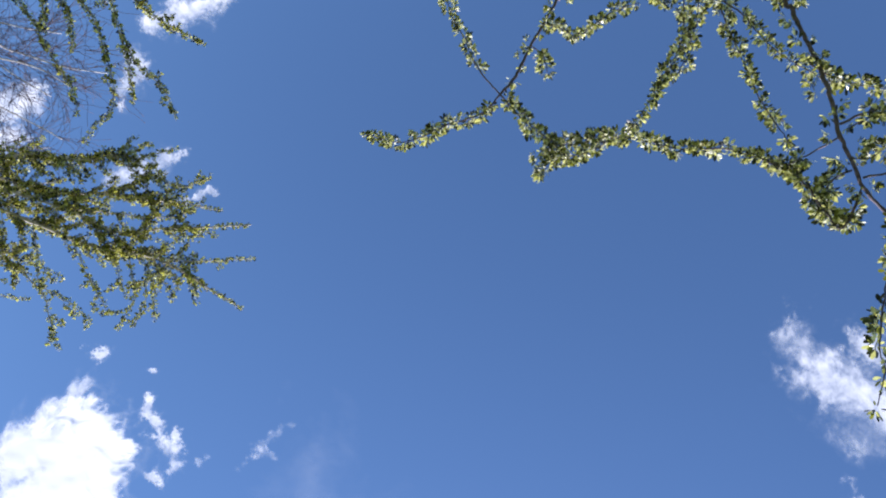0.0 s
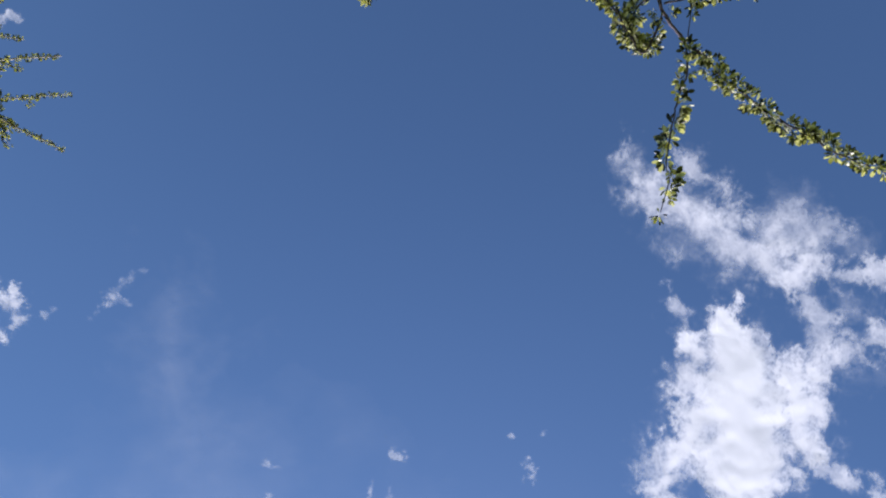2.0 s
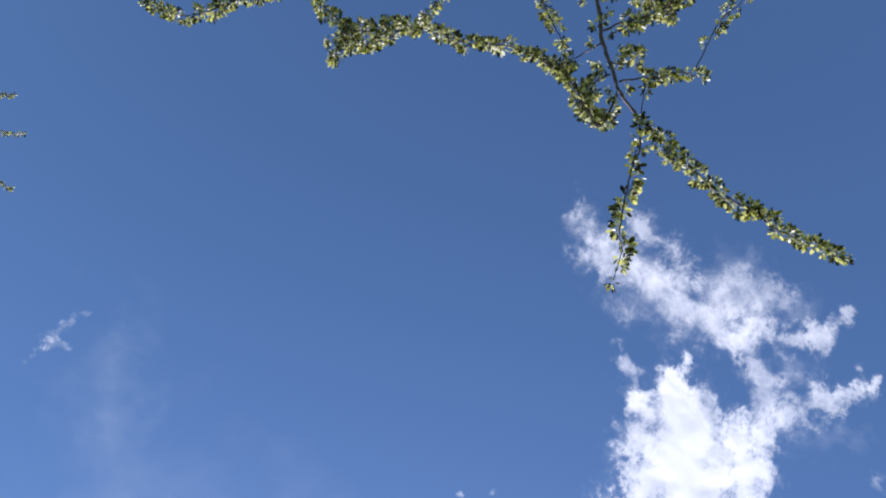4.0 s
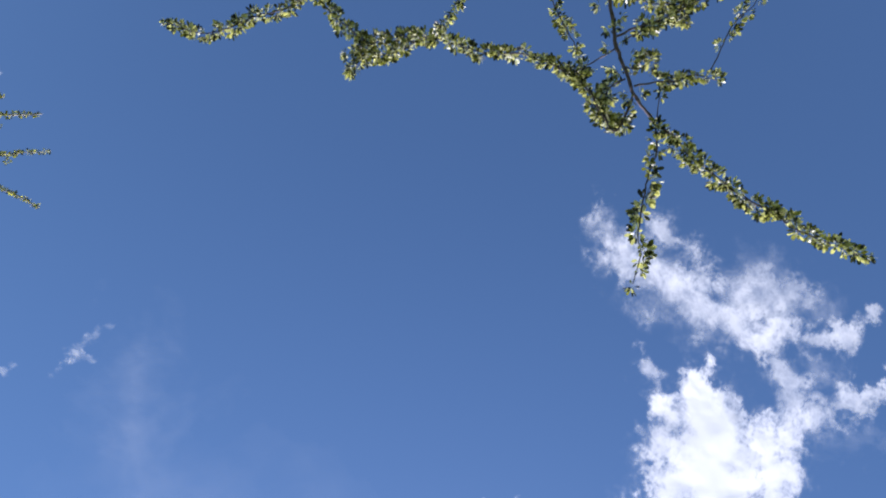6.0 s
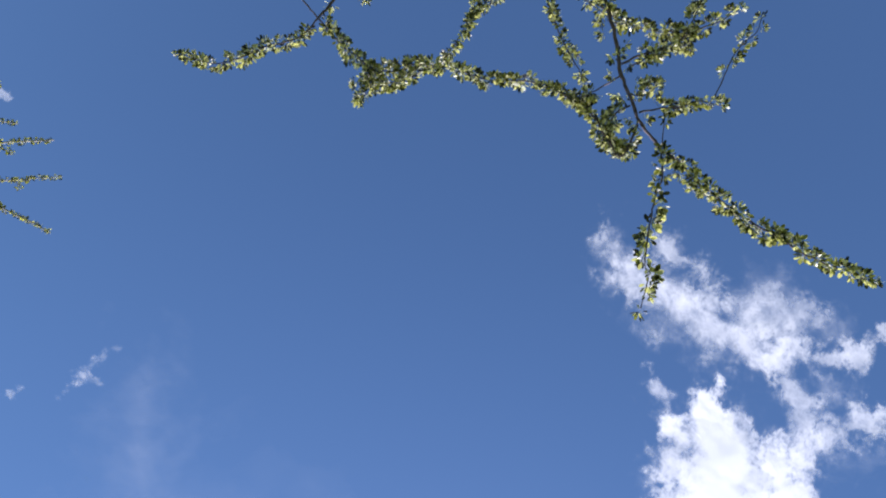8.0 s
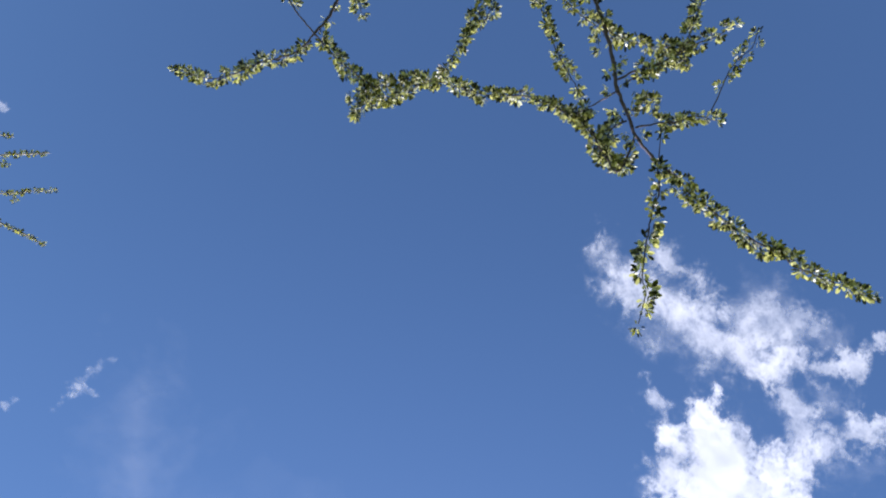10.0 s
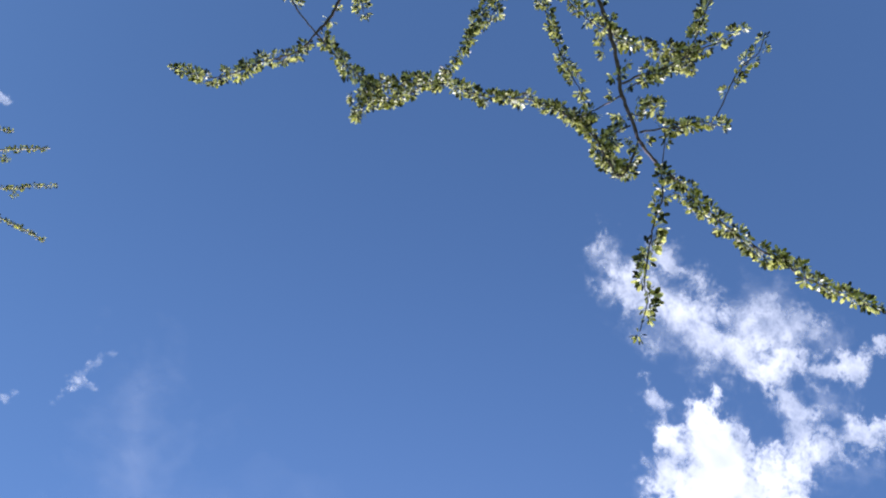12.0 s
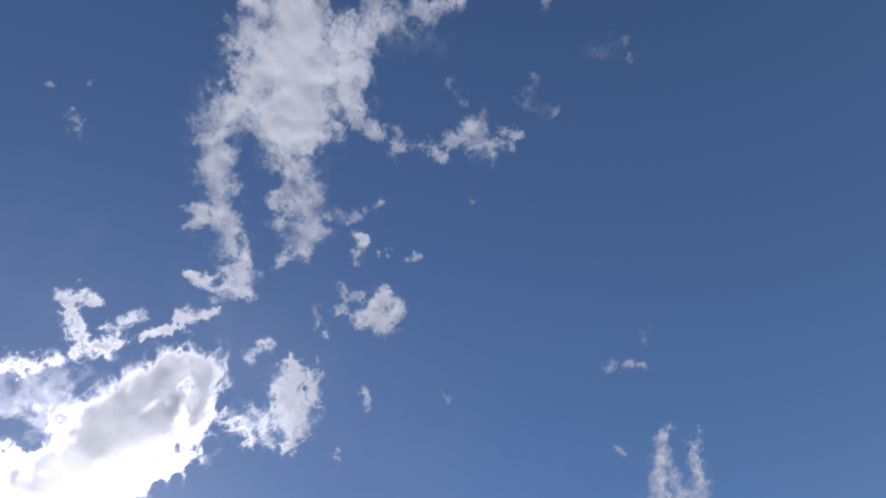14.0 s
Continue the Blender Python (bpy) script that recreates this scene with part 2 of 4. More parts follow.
near_shoot('twig', [(-0.331, 0.467, 3.4), (-0.357, 0.511, 3.396), (-0.38, 0.566, 3.391), (-0.407, 0.606, 3.387), (-0.441, 0.634, 3.384), (-0.454, 0.677, 3.38)], 0.0018, 0.001, limb_a, (0.35, 1.0), 0.0125)
near_shoot('twig', [(-0.215, 0.363, 3.42), (-0.218, 0.409, 3.397), (-0.219, 0.441, 3.38)], 0.0015, 0.0012, limb_a, (0.75, 1.0), 0.012)
near_shoot('twig', [(-0.128, 0.476, 3.32), (-0.166, 0.474, 3.33), (-0.198, 0.501, 3.34)], 0.0016, 0.001, limb_a, (0.7, 1.0), 0.0026, '', 0.016)
near_shoot('twig', [(-0.109, 0.542, 3.28), (-0.149, 0.565, 3.299), (-0.208, 0.589, 3.325), (-0.254, 0.616, 3.346), (-0.283, 0.658, 3.364), (-0.315, 0.735, 3.394), (-0.34, 0.806, 3.42)], 0.0028, 0.0012, limb_a, (0.2, 1.0), 0.0095)
near_shoot('twig', [(-0.26, 0.623, 3.36), (-0.307, 0.646, 3.36), (-0.354, 0.66, 3.36), (-0.398, 0.688, 3.36)], 0.0018, 0.001, limb_a, (0.1, 1.0), 0.0095)
near_shoot('twig', [(-0.261, 0.623, 3.36), (-0.282, 0.59, 3.36)], 0.0016, 0.001, limb_a, (0.4, 1.0), 0.007)
near_shoot('twig', [(-0.061, 0.714, 3.34), (-0.103, 0.681, 3.347), (-0.158, 0.654, 3.355), (-0.22, 0.643, 3.363), (-0.271, 0.649, 3.37)], 0.002, 0.001, limb_a, (0.05, 1.0), 0.011)
near_shoot('twig', [(-0.106, 0.513, 3.28), (-0.074, 0.506, 3.325), (-0.031, 0.499, 3.381), (0.009, 0.49, 3.43)], 0.0024, 0.0012, limb_a, (0.55, 1.0), 0.009)
near_shoot('twig', [(-0.129, 0.448, 3.32), (-0.1, 0.445, 3.372), (-0.077, 0.426, 3.43)], 0.0022, 0.0012, limb_a, (0.4, 1.0), 0.0085)
near_shoot('twig', [(-0.151, 0.417, 3.36), (-0.138, 0.386, 3.388), (-0.123, 0.348, 3.42)], 0.0022, 0.0012, limb_a, (0.55, 1.0), 0.007)
near_shoot('twig', [(-0.153, 0.413, 3.38), (-0.113, 0.334, 3.387), (-0.079, 0.377, 3.392), (-0.042, 0.446, 3.398), (0.009, 0.49, 3.403), (0.063, 0.524, 3.408), (0.137, 0.554, 3.414), (0.221, 0.56, 3.42), (0.312, 0.592, 3.427), (0.395, 0.616, 3.433), (0.469, 0.582, 3.439), (0.553, 0.572, 3.445), (0.609, 0.54, 3.45)], 0.0026, 0.0012, limb_a, (0.06, 1.0), 0.0072, '', 0.01)
near_shoot('twig', [(-0.103, 0.434, 3.42), (-0.071, 0.413, 3.423), (-0.091, 0.369, 3.427), (-0.06, 0.4, 3.43)], 0.002, 0.001, limb_a, (0.0, 1.0), 0.0065, '', 0.014)
near_shoot('twig', [(0.375, 0.615, 3.45), (0.448, 0.63, 3.453), (0.515, 0.613, 3.456), (0.574, 0.625, 3.458), (0.619, 0.596, 3.46)], 0.002, 0.001, limb_a, (0.1, 1.0), 0.0068, '', 0.014)
near_shoot('twig', [(-0.22, 2.3, 3.25), (0.1, 1.6, 3.5), (0.221, 1.1, 3.56), (0.226, 0.985, 3.537), (0.243, 0.876, 3.514), (0.289, 0.782, 3.49), (0.328, 0.698, 3.469), (0.37, 0.632, 3.45)], 0.0034, 0.0012, larch, (0.6, 1.0), 0.0082, '', 0.012)
near_shoot('twig', [(0.186, 1.07, 3.55), (0.196, 0.96, 3.533), (0.223, 0.857, 3.516), (0.258, 0.773, 3.5)], 0.0018, 0.001, larch, (0.0, 1.0), 0.0085, '', 0.012)
near_shoot('twig', [(0.151, 1.085, 3.56), (0.12, 0.95, 3.54), (0.077, 0.81, 3.517), (0.038, 0.687, 3.496), (0.004, 0.618, 3.482), (-0.023, 0.557, 3.47)], 0.003, 0.0012, larch, (0.0, 1.0), 0.0115)
near_shoot('twig', [(0.131, 0.998, 3.5), (0.076, 0.933, 3.481), (0.025, 0.836, 3.455), (-0.033, 0.763, 3.431), (-0.068, 0.727, 3.417), (-0.107, 0.682, 3.4)], 0.0022, 0.001, larch, (0.0, 1.0), 0.013)
limb_j = near_shoot('limb', [(-0.3, 3, 2.7), (0, 2.4, 3.1), (0.4, 1.7, 3.45), (0.538, 1.105, 3.42), (0.556, 1.029, 3.402), (0.582, 0.965, 3.385), (0.619, 0.875, 3.361), (0.651, 0.786, 3.338), (0.688, 0.73, 3.32)], 0.0095, 0.0035, larch, (0.76, 0.98), 0.022, 'slender dark limb', 0.016)
near_shoot('twig', [(0.688, 0.73, 3.32), (0.723, 0.689, 3.317), (0.775, 0.67, 3.315), (0.841, 0.657, 3.311), (0.925, 0.626, 3.307), (0.996, 0.621, 3.304), (1.089, 0.653, 3.3)], 0.0026, 0.0011, limb_j, (0.08, 1.0), 0.0088)
near_shoot('twig', [(0.688, 0.73, 3.32), (0.66, 0.694, 3.351), (0.626, 0.658, 3.385), (0.591, 0.635, 3.413), (0.561, 0.605, 3.441), (0.609, 0.558, 3.48)], 0.0024, 0.0011, limb_j, (0.06, 1.0), 0.0085, '', 0.012)
near_shoot('twig', [(0.688, 0.73, 3.32), (0.736, 0.788, 3.334), (0.777, 0.848, 3.347), (0.819, 0.935, 3.364), (0.87, 1.024, 3.381), (0.912, 1.135, 3.4)], 0.0022, 0.0011, limb_j, (0.28, 1.0), 0.0115)
near_shoot('twig', [(0.587, 0.951, 3.38), (0.544, 0.935, 3.391), (0.499, 0.908, 3.403), (0.455, 0.941, 3.417), (0.404, 0.978, 3.432), (0.338, 1.003, 3.45)], 0.002, 0.001, limb_j, (0.05, 1.0), 0.0098)
near_shoot('twig', [(0.615, 0.879, 3.36), (0.579, 0.843, 3.36), (0.568, 0.795, 3.36)], 0.0018, 0.001, limb_j, (0.35, 1.0), 0.0075)
near_shoot('twig', [(0.323, 1.103, 3.56), (0.284, 1.046, 3.56), (0.26, 1.064, 3.56)], 0.0016, 0.001, larch, (0.0, 1.0), 0.01)
near_shoot('twig', [(0.008, 0.972, 3.44), (-0.014, 0.903, 3.42)], 0.0016, 0.001, larch, (0.0, 1.0), 0.006)
near_shoot('twig', [(-0.123, 0.533, 3.29), (-0.158, 0.556, 3.307), (-0.202, 0.58, 3.327), (-0.228, 0.601, 3.34)], 0.002, 0.001, limb_a, (0.3, 1.0), 0.01)
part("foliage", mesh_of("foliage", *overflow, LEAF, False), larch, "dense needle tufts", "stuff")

# ---- the larch farther off, the bare birch and the small tree behind ----
far = random.Random(21)


def far_shoot(points, r0, r1, home, wood, leaves, size, gap, leafy=0.0, side=0, side_len=0.35, droop=0.3, spray=None):
    """A shoot with side twigs; wood and leaves are (verts, faces) that it adds to."""
    path = [p - home for p in curve_through(points, 0.06)]
    for p in path[1:-1]:
        p += Vector((far.uniform(-1, 1), far.uniform(-1, 1), far.uniform(-1, 1))) * 0.006
    tube(path, r0, r1, *wood, far, sides=5)
    n = len(path)
    for i in range(n - 1):
        if i / n < leafy:
            continue
        step = path[i + 1] - path[i]
        for k in range(max(1, round(step.length / gap))):
            out = Vector((far.gauss(0, 1), far.gauss(0, 1), far.gauss(0, 1))).normalized()
            tuft_shape(far, size * (1 - 0.5 * max(0.0, i / n - 0.6)) * far.uniform(0.65, 1.25), 9, 0.2, *leaves, path[i] + step * far.random() + out * 0.008, facing(out, far), 0.2)
    for k in range(side):
        i = far.randrange(n // 4, max(n // 4 + 1, round(n * 0.82)))
        way = (path[i + 1] - path[i]).normalized()
        out = Vector((far.gauss(0, 1), far.gauss(0, 1), far.gauss(-droop, 0.8))).normalized()
        out = (out * 0.75 + way * 0.75).normalized()
        ln = side_len * far.uniform(0.4, 1.1) * (1.1 - 0.5 * i / n)
        tip = path[i] + out * ln + Vector((0, 0, -0.12 * ln))
        far_shoot([path[i] + home, path[i] + out * (ln * 0.5) + home, tip + home], min(0.0035, r0 * 0.32), 0.001, home, spray, leaves, size, gap, 0.08)


def wood_and_leaves(name, tree, shoots, home, bark, leaf, label, **how):
    """Each limb is a part, its foliage a sub-part."""
    for points, r0, side in shoots:
        wood, leaves, spray = ([], []), ([], []), ([], [])
        far_shoot(points, r0, max(0.0016, 0.32 * r0), home, wood, leaves, side=side, spray=spray, **how)
        limb = part(name, mesh_of(name, *wood, bark), tree, label)
        if spray[0]:
            part("twig_spray", mesh_of("twig_spray", *spray, bark), limb, "fine side twigs", "stuff")
        if leaves[0]:
            part("foliage", mesh_of("foliage", *leaves, leaf, False), limb, "small yellow-green needle tufts", "stuff")


def back_limbs(tree, home, foot, rise, count, face, span, reach, rng_limbs):
    """Limbs on the side of a trunk that is turned away, in tiers, shorter towards the top."""
    shoots = []
    for k in range(count):
        z = foot + (rise - foot) * k / count
        a = radians(face + rng_limbs.uniform(-span, span))
        ln = reach * (1.1 - 0.75 * k / count) * rng_limbs.uniform(0.8, 1.1)
        way = Vector((math.sin(a), math.cos(a), 0))
        start = home + Vector((0, 0, z))
        shoots.append(([start, start + way * (0.5 * ln) + Vector((0, 0, 0.06 * ln)), start + way * ln + Vector((0, 0, -0.04 * ln))], 0.011, 7))
    wood_and_leaves("limb", tree, shoots, home, BARK, LEAF_FAR, "arching limb with needle tufts", size=0.024, gap=0.02, leafy=0.15, side_len=0.4)


tree = tagged(new("larch"), "larch with pale upswept limbs and small fresh tufts", "tree")
tree.location = (6.2, 1.4, 0)
home = Vector(tree.location)
vs, fs = [], []
tube([p - home for p in curve_through([(6.2, 1.4, -0.05), (6.1, 1.35, 1.5), (5.75, 1.25, 3.0), (5.4, 1.15, 3.9)], 0.12)], 0.09, 0.035, vs, fs, far, sides=12, knots=0.06)
part("trunk", mesh_of("trunk", vs, fs, BARK), tree, "grey-brown leaning trunk")
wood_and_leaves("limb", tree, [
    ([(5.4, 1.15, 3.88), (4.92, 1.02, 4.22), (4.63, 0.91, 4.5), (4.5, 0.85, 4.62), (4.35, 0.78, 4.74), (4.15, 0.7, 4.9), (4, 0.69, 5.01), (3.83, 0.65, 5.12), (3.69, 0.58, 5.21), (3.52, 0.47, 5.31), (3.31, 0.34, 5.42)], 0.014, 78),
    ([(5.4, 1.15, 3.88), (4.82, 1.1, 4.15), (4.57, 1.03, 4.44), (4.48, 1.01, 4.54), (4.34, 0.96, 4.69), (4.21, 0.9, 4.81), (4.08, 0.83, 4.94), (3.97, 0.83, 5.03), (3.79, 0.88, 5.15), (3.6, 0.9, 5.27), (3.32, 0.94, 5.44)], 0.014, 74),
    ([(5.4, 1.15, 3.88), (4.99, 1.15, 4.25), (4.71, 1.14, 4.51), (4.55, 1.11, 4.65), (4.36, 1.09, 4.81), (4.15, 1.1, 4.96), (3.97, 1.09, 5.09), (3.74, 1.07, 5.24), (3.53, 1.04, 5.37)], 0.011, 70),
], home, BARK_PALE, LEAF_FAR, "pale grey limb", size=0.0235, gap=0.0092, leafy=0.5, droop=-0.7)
wood_and_leaves("limb", tree, [
    ([(5.4, 1.15, 3.88), (4.99, 1.18, 4.24), (4.67, 1.27, 4.47), (4.47, 1.31, 4.61), (4.27, 1.29, 4.75), (4.08, 1.34, 4.86), (3.92, 1.35, 4.96), (3.71, 1.42, 5.05)], 0.01, 60),
    ([(5.4, 1.15, 3.88), (4.94, 0.7, 4.29), (4.73, 0.64, 4.45), (4.52, 0.55, 4.6), (4.45, 0.47, 4.64), (4.37, 0.39, 4.69)], 0.011, 50),
], home, BARK_PALE, LEAF_FAR, "pale grey limb", size=0.0235, gap=0.0092, leafy=0.5, droop=-0.7)
wood_and_leaves("twig", tree, [
    ([(3.94, 0.67, 4.96), (3.78, 0.66, 5.08), (3.61, 0.65, 5.21), (3.42, 0.67, 5.33), (3.24, 0.7, 5.43)], 0.006, 9),
    ([(4.16, 1.11, 4.97), (3.92, 1.24, 5.07), (3.76, 1.18, 5.18), (3.67, 1.21, 5.22), (3.56, 1.27, 5.26)], 0.006, 9),
    ([(4.14, 1.35, 4.91), (4.04, 1.28, 4.99), (3.95, 1.24, 5.06), (3.88, 1.33, 5.05)], 0.006, 9),
    ([(4.39, 0.97, 4.72), (4.25, 0.96, 4.83), (4.09, 0.96, 4.97), (3.91, 0.95, 5.11), (3.73, 1, 5.23), (3.61, 1.11, 5.27)], 0.006, 9),
    ([(4.42, 0.62, 4.59), (4.36, 0.51, 4.62), (4.31, 0.37, 4.65), (4.23, 0.19, 4.68), (4.14, 0, 4.7)], 0.0035, 3),
    ([(4.3, 0.42, 4.61), (4.19, 0.33, 4.71), (4.12, 0.29, 4.76), (4.04, 0.19, 4.82)], 0.0035, 3),
    ([(4.18, 0.73, 4.72), (4.11, 0.53, 4.78), (4.05, 0.42, 4.84), (3.98, 0.26, 4.89)], 0.0035, 3),
], home, BARK_PALE, LEAF_FAR, "hanging twig", size=0.022, gap=0.0095, side_len=0.2)
wood_and_leaves("twig", tree, [
    ([(3.9, 0.66, 4.93), (3.86, 0.44, 4.98), (3.86, 0.31, 4.97), (3.9, 0.16, 4.91)], 0.0035, 3),
    ([(3.82, 0.63, 5.03), (3.81, 0.37, 5.03), (3.84, 0.18, 4.98)], 0.0035, 3),
    ([(3.79, 0.63, 5.05), (3.73, 0.49, 5.1), (3.67, 0.39, 5.15)], 0.0035, 3),
    ([(3.85, 0.65, 4.99), (3.78, 0.49, 5.06), (3.75, 0.23, 5.07)], 0.0035, 3),
    ([(4.39, 0.82, 4.58), (4.36, 0.66, 4.6), (4.29, 0.48, 4.65), (4.24, 0.44, 4.69)], 0.0035, 3),
    ([(4.08, 0.69, 4.86), (3.99, 0.59, 4.92), (3.93, 0.41, 4.93)], 0.0035, 3),
], home, BARK_PALE, LEAF_FAR, "hanging twig", size=0.022, gap=0.0095, side_len=0.2)
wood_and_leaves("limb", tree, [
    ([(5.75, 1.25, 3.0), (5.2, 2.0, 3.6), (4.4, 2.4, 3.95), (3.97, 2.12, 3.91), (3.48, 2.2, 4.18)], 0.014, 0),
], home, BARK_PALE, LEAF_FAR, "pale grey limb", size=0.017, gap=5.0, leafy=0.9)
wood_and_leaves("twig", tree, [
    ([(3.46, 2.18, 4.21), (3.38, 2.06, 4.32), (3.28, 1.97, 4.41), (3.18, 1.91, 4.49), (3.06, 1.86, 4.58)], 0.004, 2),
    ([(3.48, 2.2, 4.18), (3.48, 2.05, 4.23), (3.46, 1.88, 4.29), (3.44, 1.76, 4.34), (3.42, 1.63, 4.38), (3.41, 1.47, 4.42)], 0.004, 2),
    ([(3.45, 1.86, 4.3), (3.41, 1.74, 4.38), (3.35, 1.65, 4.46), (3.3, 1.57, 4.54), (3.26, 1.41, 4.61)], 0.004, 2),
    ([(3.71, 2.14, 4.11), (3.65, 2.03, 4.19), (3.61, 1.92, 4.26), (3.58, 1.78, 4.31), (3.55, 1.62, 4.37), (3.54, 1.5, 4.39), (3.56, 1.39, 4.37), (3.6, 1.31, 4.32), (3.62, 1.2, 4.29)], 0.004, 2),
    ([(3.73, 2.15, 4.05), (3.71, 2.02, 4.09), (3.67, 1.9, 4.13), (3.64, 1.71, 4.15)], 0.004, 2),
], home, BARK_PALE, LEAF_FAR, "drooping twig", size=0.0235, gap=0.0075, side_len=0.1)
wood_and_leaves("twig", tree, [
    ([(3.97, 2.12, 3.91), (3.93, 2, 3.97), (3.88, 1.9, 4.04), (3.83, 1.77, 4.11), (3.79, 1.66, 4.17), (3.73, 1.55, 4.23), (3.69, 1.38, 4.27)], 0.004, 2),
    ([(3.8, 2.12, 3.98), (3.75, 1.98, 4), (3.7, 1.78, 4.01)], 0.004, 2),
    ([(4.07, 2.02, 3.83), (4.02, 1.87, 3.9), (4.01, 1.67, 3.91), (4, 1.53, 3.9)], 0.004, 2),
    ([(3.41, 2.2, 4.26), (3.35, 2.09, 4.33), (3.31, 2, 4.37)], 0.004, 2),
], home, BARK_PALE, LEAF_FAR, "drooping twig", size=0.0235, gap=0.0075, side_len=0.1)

birch = tagged(new("birch"), "leafless birch with fine purplish-brown twigs", "tree")
birch.location = (12.5, 2.5, 0)
home = Vector(birch.location)
vs, fs = [], []
tube([p - home for p in curve_through([(12.5, 2.5, -0.05), (12.3, 2.6, 2.0), (11.4, 2.7, 4.0), (10.2, 2.6, 4.9)], 0.2)], 0.13, 0.05, vs, fs, far, sides=12, knots=0.05)
part("trunk", mesh_of("trunk", vs, fs, BIRCH), birch, "white papery trunk")


def bare_spray(points, r0, level, wood):
    """A bare shoot that splits again and again into fine twigs."""
    path = [p - home for p in curve_through(points, 0.1)]
    for p in path[1:-1]:
        p += Vector((far.uniform(-1, 1), far.uniform(-1, 1), far.uniform(-1, 1))) * 0.01
    tube(path, r0, 0.002, *wood, far, sides=5)
    if level == 0:
        return
    n = len(path)
    for k in range((22, 12)[level == 1]):
        i = far.randrange(n // 4, n - 1)
        way = (path[i + 1] - path[i]).normalized()
        out = (way * 0.8 + Vector((far.gauss(0, 1), far.gauss(0, 1), far.gauss(0, 1))).normalized() * 0.8).normalized()
        ln = far.uniform(0.35, 1.0) * (0.55, 1.0)[level == 2]
        a = path[i] + home
        bare_spray([a, a + out * (ln * 0.5) + Vector((0, 0, 0.02)), a + out * ln + Vector((far.uniform(-0.06, 0.06), far.uniform(-0.06, 0.06), -0.02))], max(0.0022, r0 * 0.3), level - 1, wood)


for points in (
    [(10.2, 2.6, 4.85), (8.04, 3.21, 5.42), (7.7, 3.17, 5.8), (7.49, 3.12, 6.04), (7.34, 3.11, 6.19), (7.17, 3.05, 6.38), (6.98, 2.9, 6.61)],
    [(10.2, 2.6, 4.85), (8.03, 3.17, 5.48), (7.63, 3.13, 5.88), (7.49, 3.04, 6.05), (7.34, 2.92, 6.22), (7.14, 2.79, 6.44)],
    [(10.2, 2.6, 4.85), (8.29, 2.94, 5.6), (7.9, 2.78, 5.98), (7.65, 2.65, 6.21), (7.43, 2.53, 6.41), (7.27, 2.44, 6.55), (7.15, 2.36, 6.64)],
    [(10.2, 2.6, 4.85), (7.73, 3.18, 5.82), (7.43, 3.23, 6.1), (7.08, 3.15, 6.47), (6.73, 3.15, 6.78)],
    [(10.2, 2.6, 4.85), (8.09, 3.35, 5.43), (7.69, 3.5, 5.74), (7.3, 3.48, 6.11), (7.01, 3.48, 6.36)],
    [(10.2, 2.6, 4.85), (8.36, 2.5, 5.76), (7.99, 2.35, 6.11), (7.65, 2.24, 6.41), (7.31, 2.28, 6.64)],
):
    wood = ([], [])
    bare_spray(points, 0.007, 2, wood)
    stem = ([], [])
    tube([p - home for p in curve_through(points, 0.1)], 0.019, 0.005, *stem, far, sides=7)
    limb = part("limb", mesh_of("limb", *stem, BIRCH), birch, "pale pinkish-white limb")
    part("twig_spray", mesh_of("twig_spray", *wood, BIRCH_TWIG), limb, "fine purplish-brown bare twigs", "stuff")

sapling = tagged(new("larch"), "smaller larch with dense pale green tufts", "tree")
sapling.location = (8.0, 1.0, 0)
home = Vector(sapling.location)
vs, fs = [], []
tube([p - home for p in curve_through([(8.0, 1.0, -0.05), (7.9, 0.95, 2.0), (7.2, 0.8, 4.2)], 0.12)], 0.07, 0.03, vs, fs, far, sides=10, knots=0.06)
part("trunk", mesh_of("trunk", vs, fs, BARK), sapling, "grey-brown trunk")
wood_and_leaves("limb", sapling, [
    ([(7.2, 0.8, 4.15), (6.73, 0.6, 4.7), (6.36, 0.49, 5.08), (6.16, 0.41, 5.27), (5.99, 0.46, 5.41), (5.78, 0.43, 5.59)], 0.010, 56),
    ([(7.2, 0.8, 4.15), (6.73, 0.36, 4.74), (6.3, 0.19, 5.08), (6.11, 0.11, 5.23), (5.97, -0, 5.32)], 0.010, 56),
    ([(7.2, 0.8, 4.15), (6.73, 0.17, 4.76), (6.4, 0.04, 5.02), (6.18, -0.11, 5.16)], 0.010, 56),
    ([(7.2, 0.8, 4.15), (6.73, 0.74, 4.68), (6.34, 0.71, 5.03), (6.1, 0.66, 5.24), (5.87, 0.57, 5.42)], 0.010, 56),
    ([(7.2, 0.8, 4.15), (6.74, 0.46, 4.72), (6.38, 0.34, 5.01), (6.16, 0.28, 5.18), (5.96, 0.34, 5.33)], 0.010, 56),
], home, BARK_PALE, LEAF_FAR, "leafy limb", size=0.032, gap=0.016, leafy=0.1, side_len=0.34)
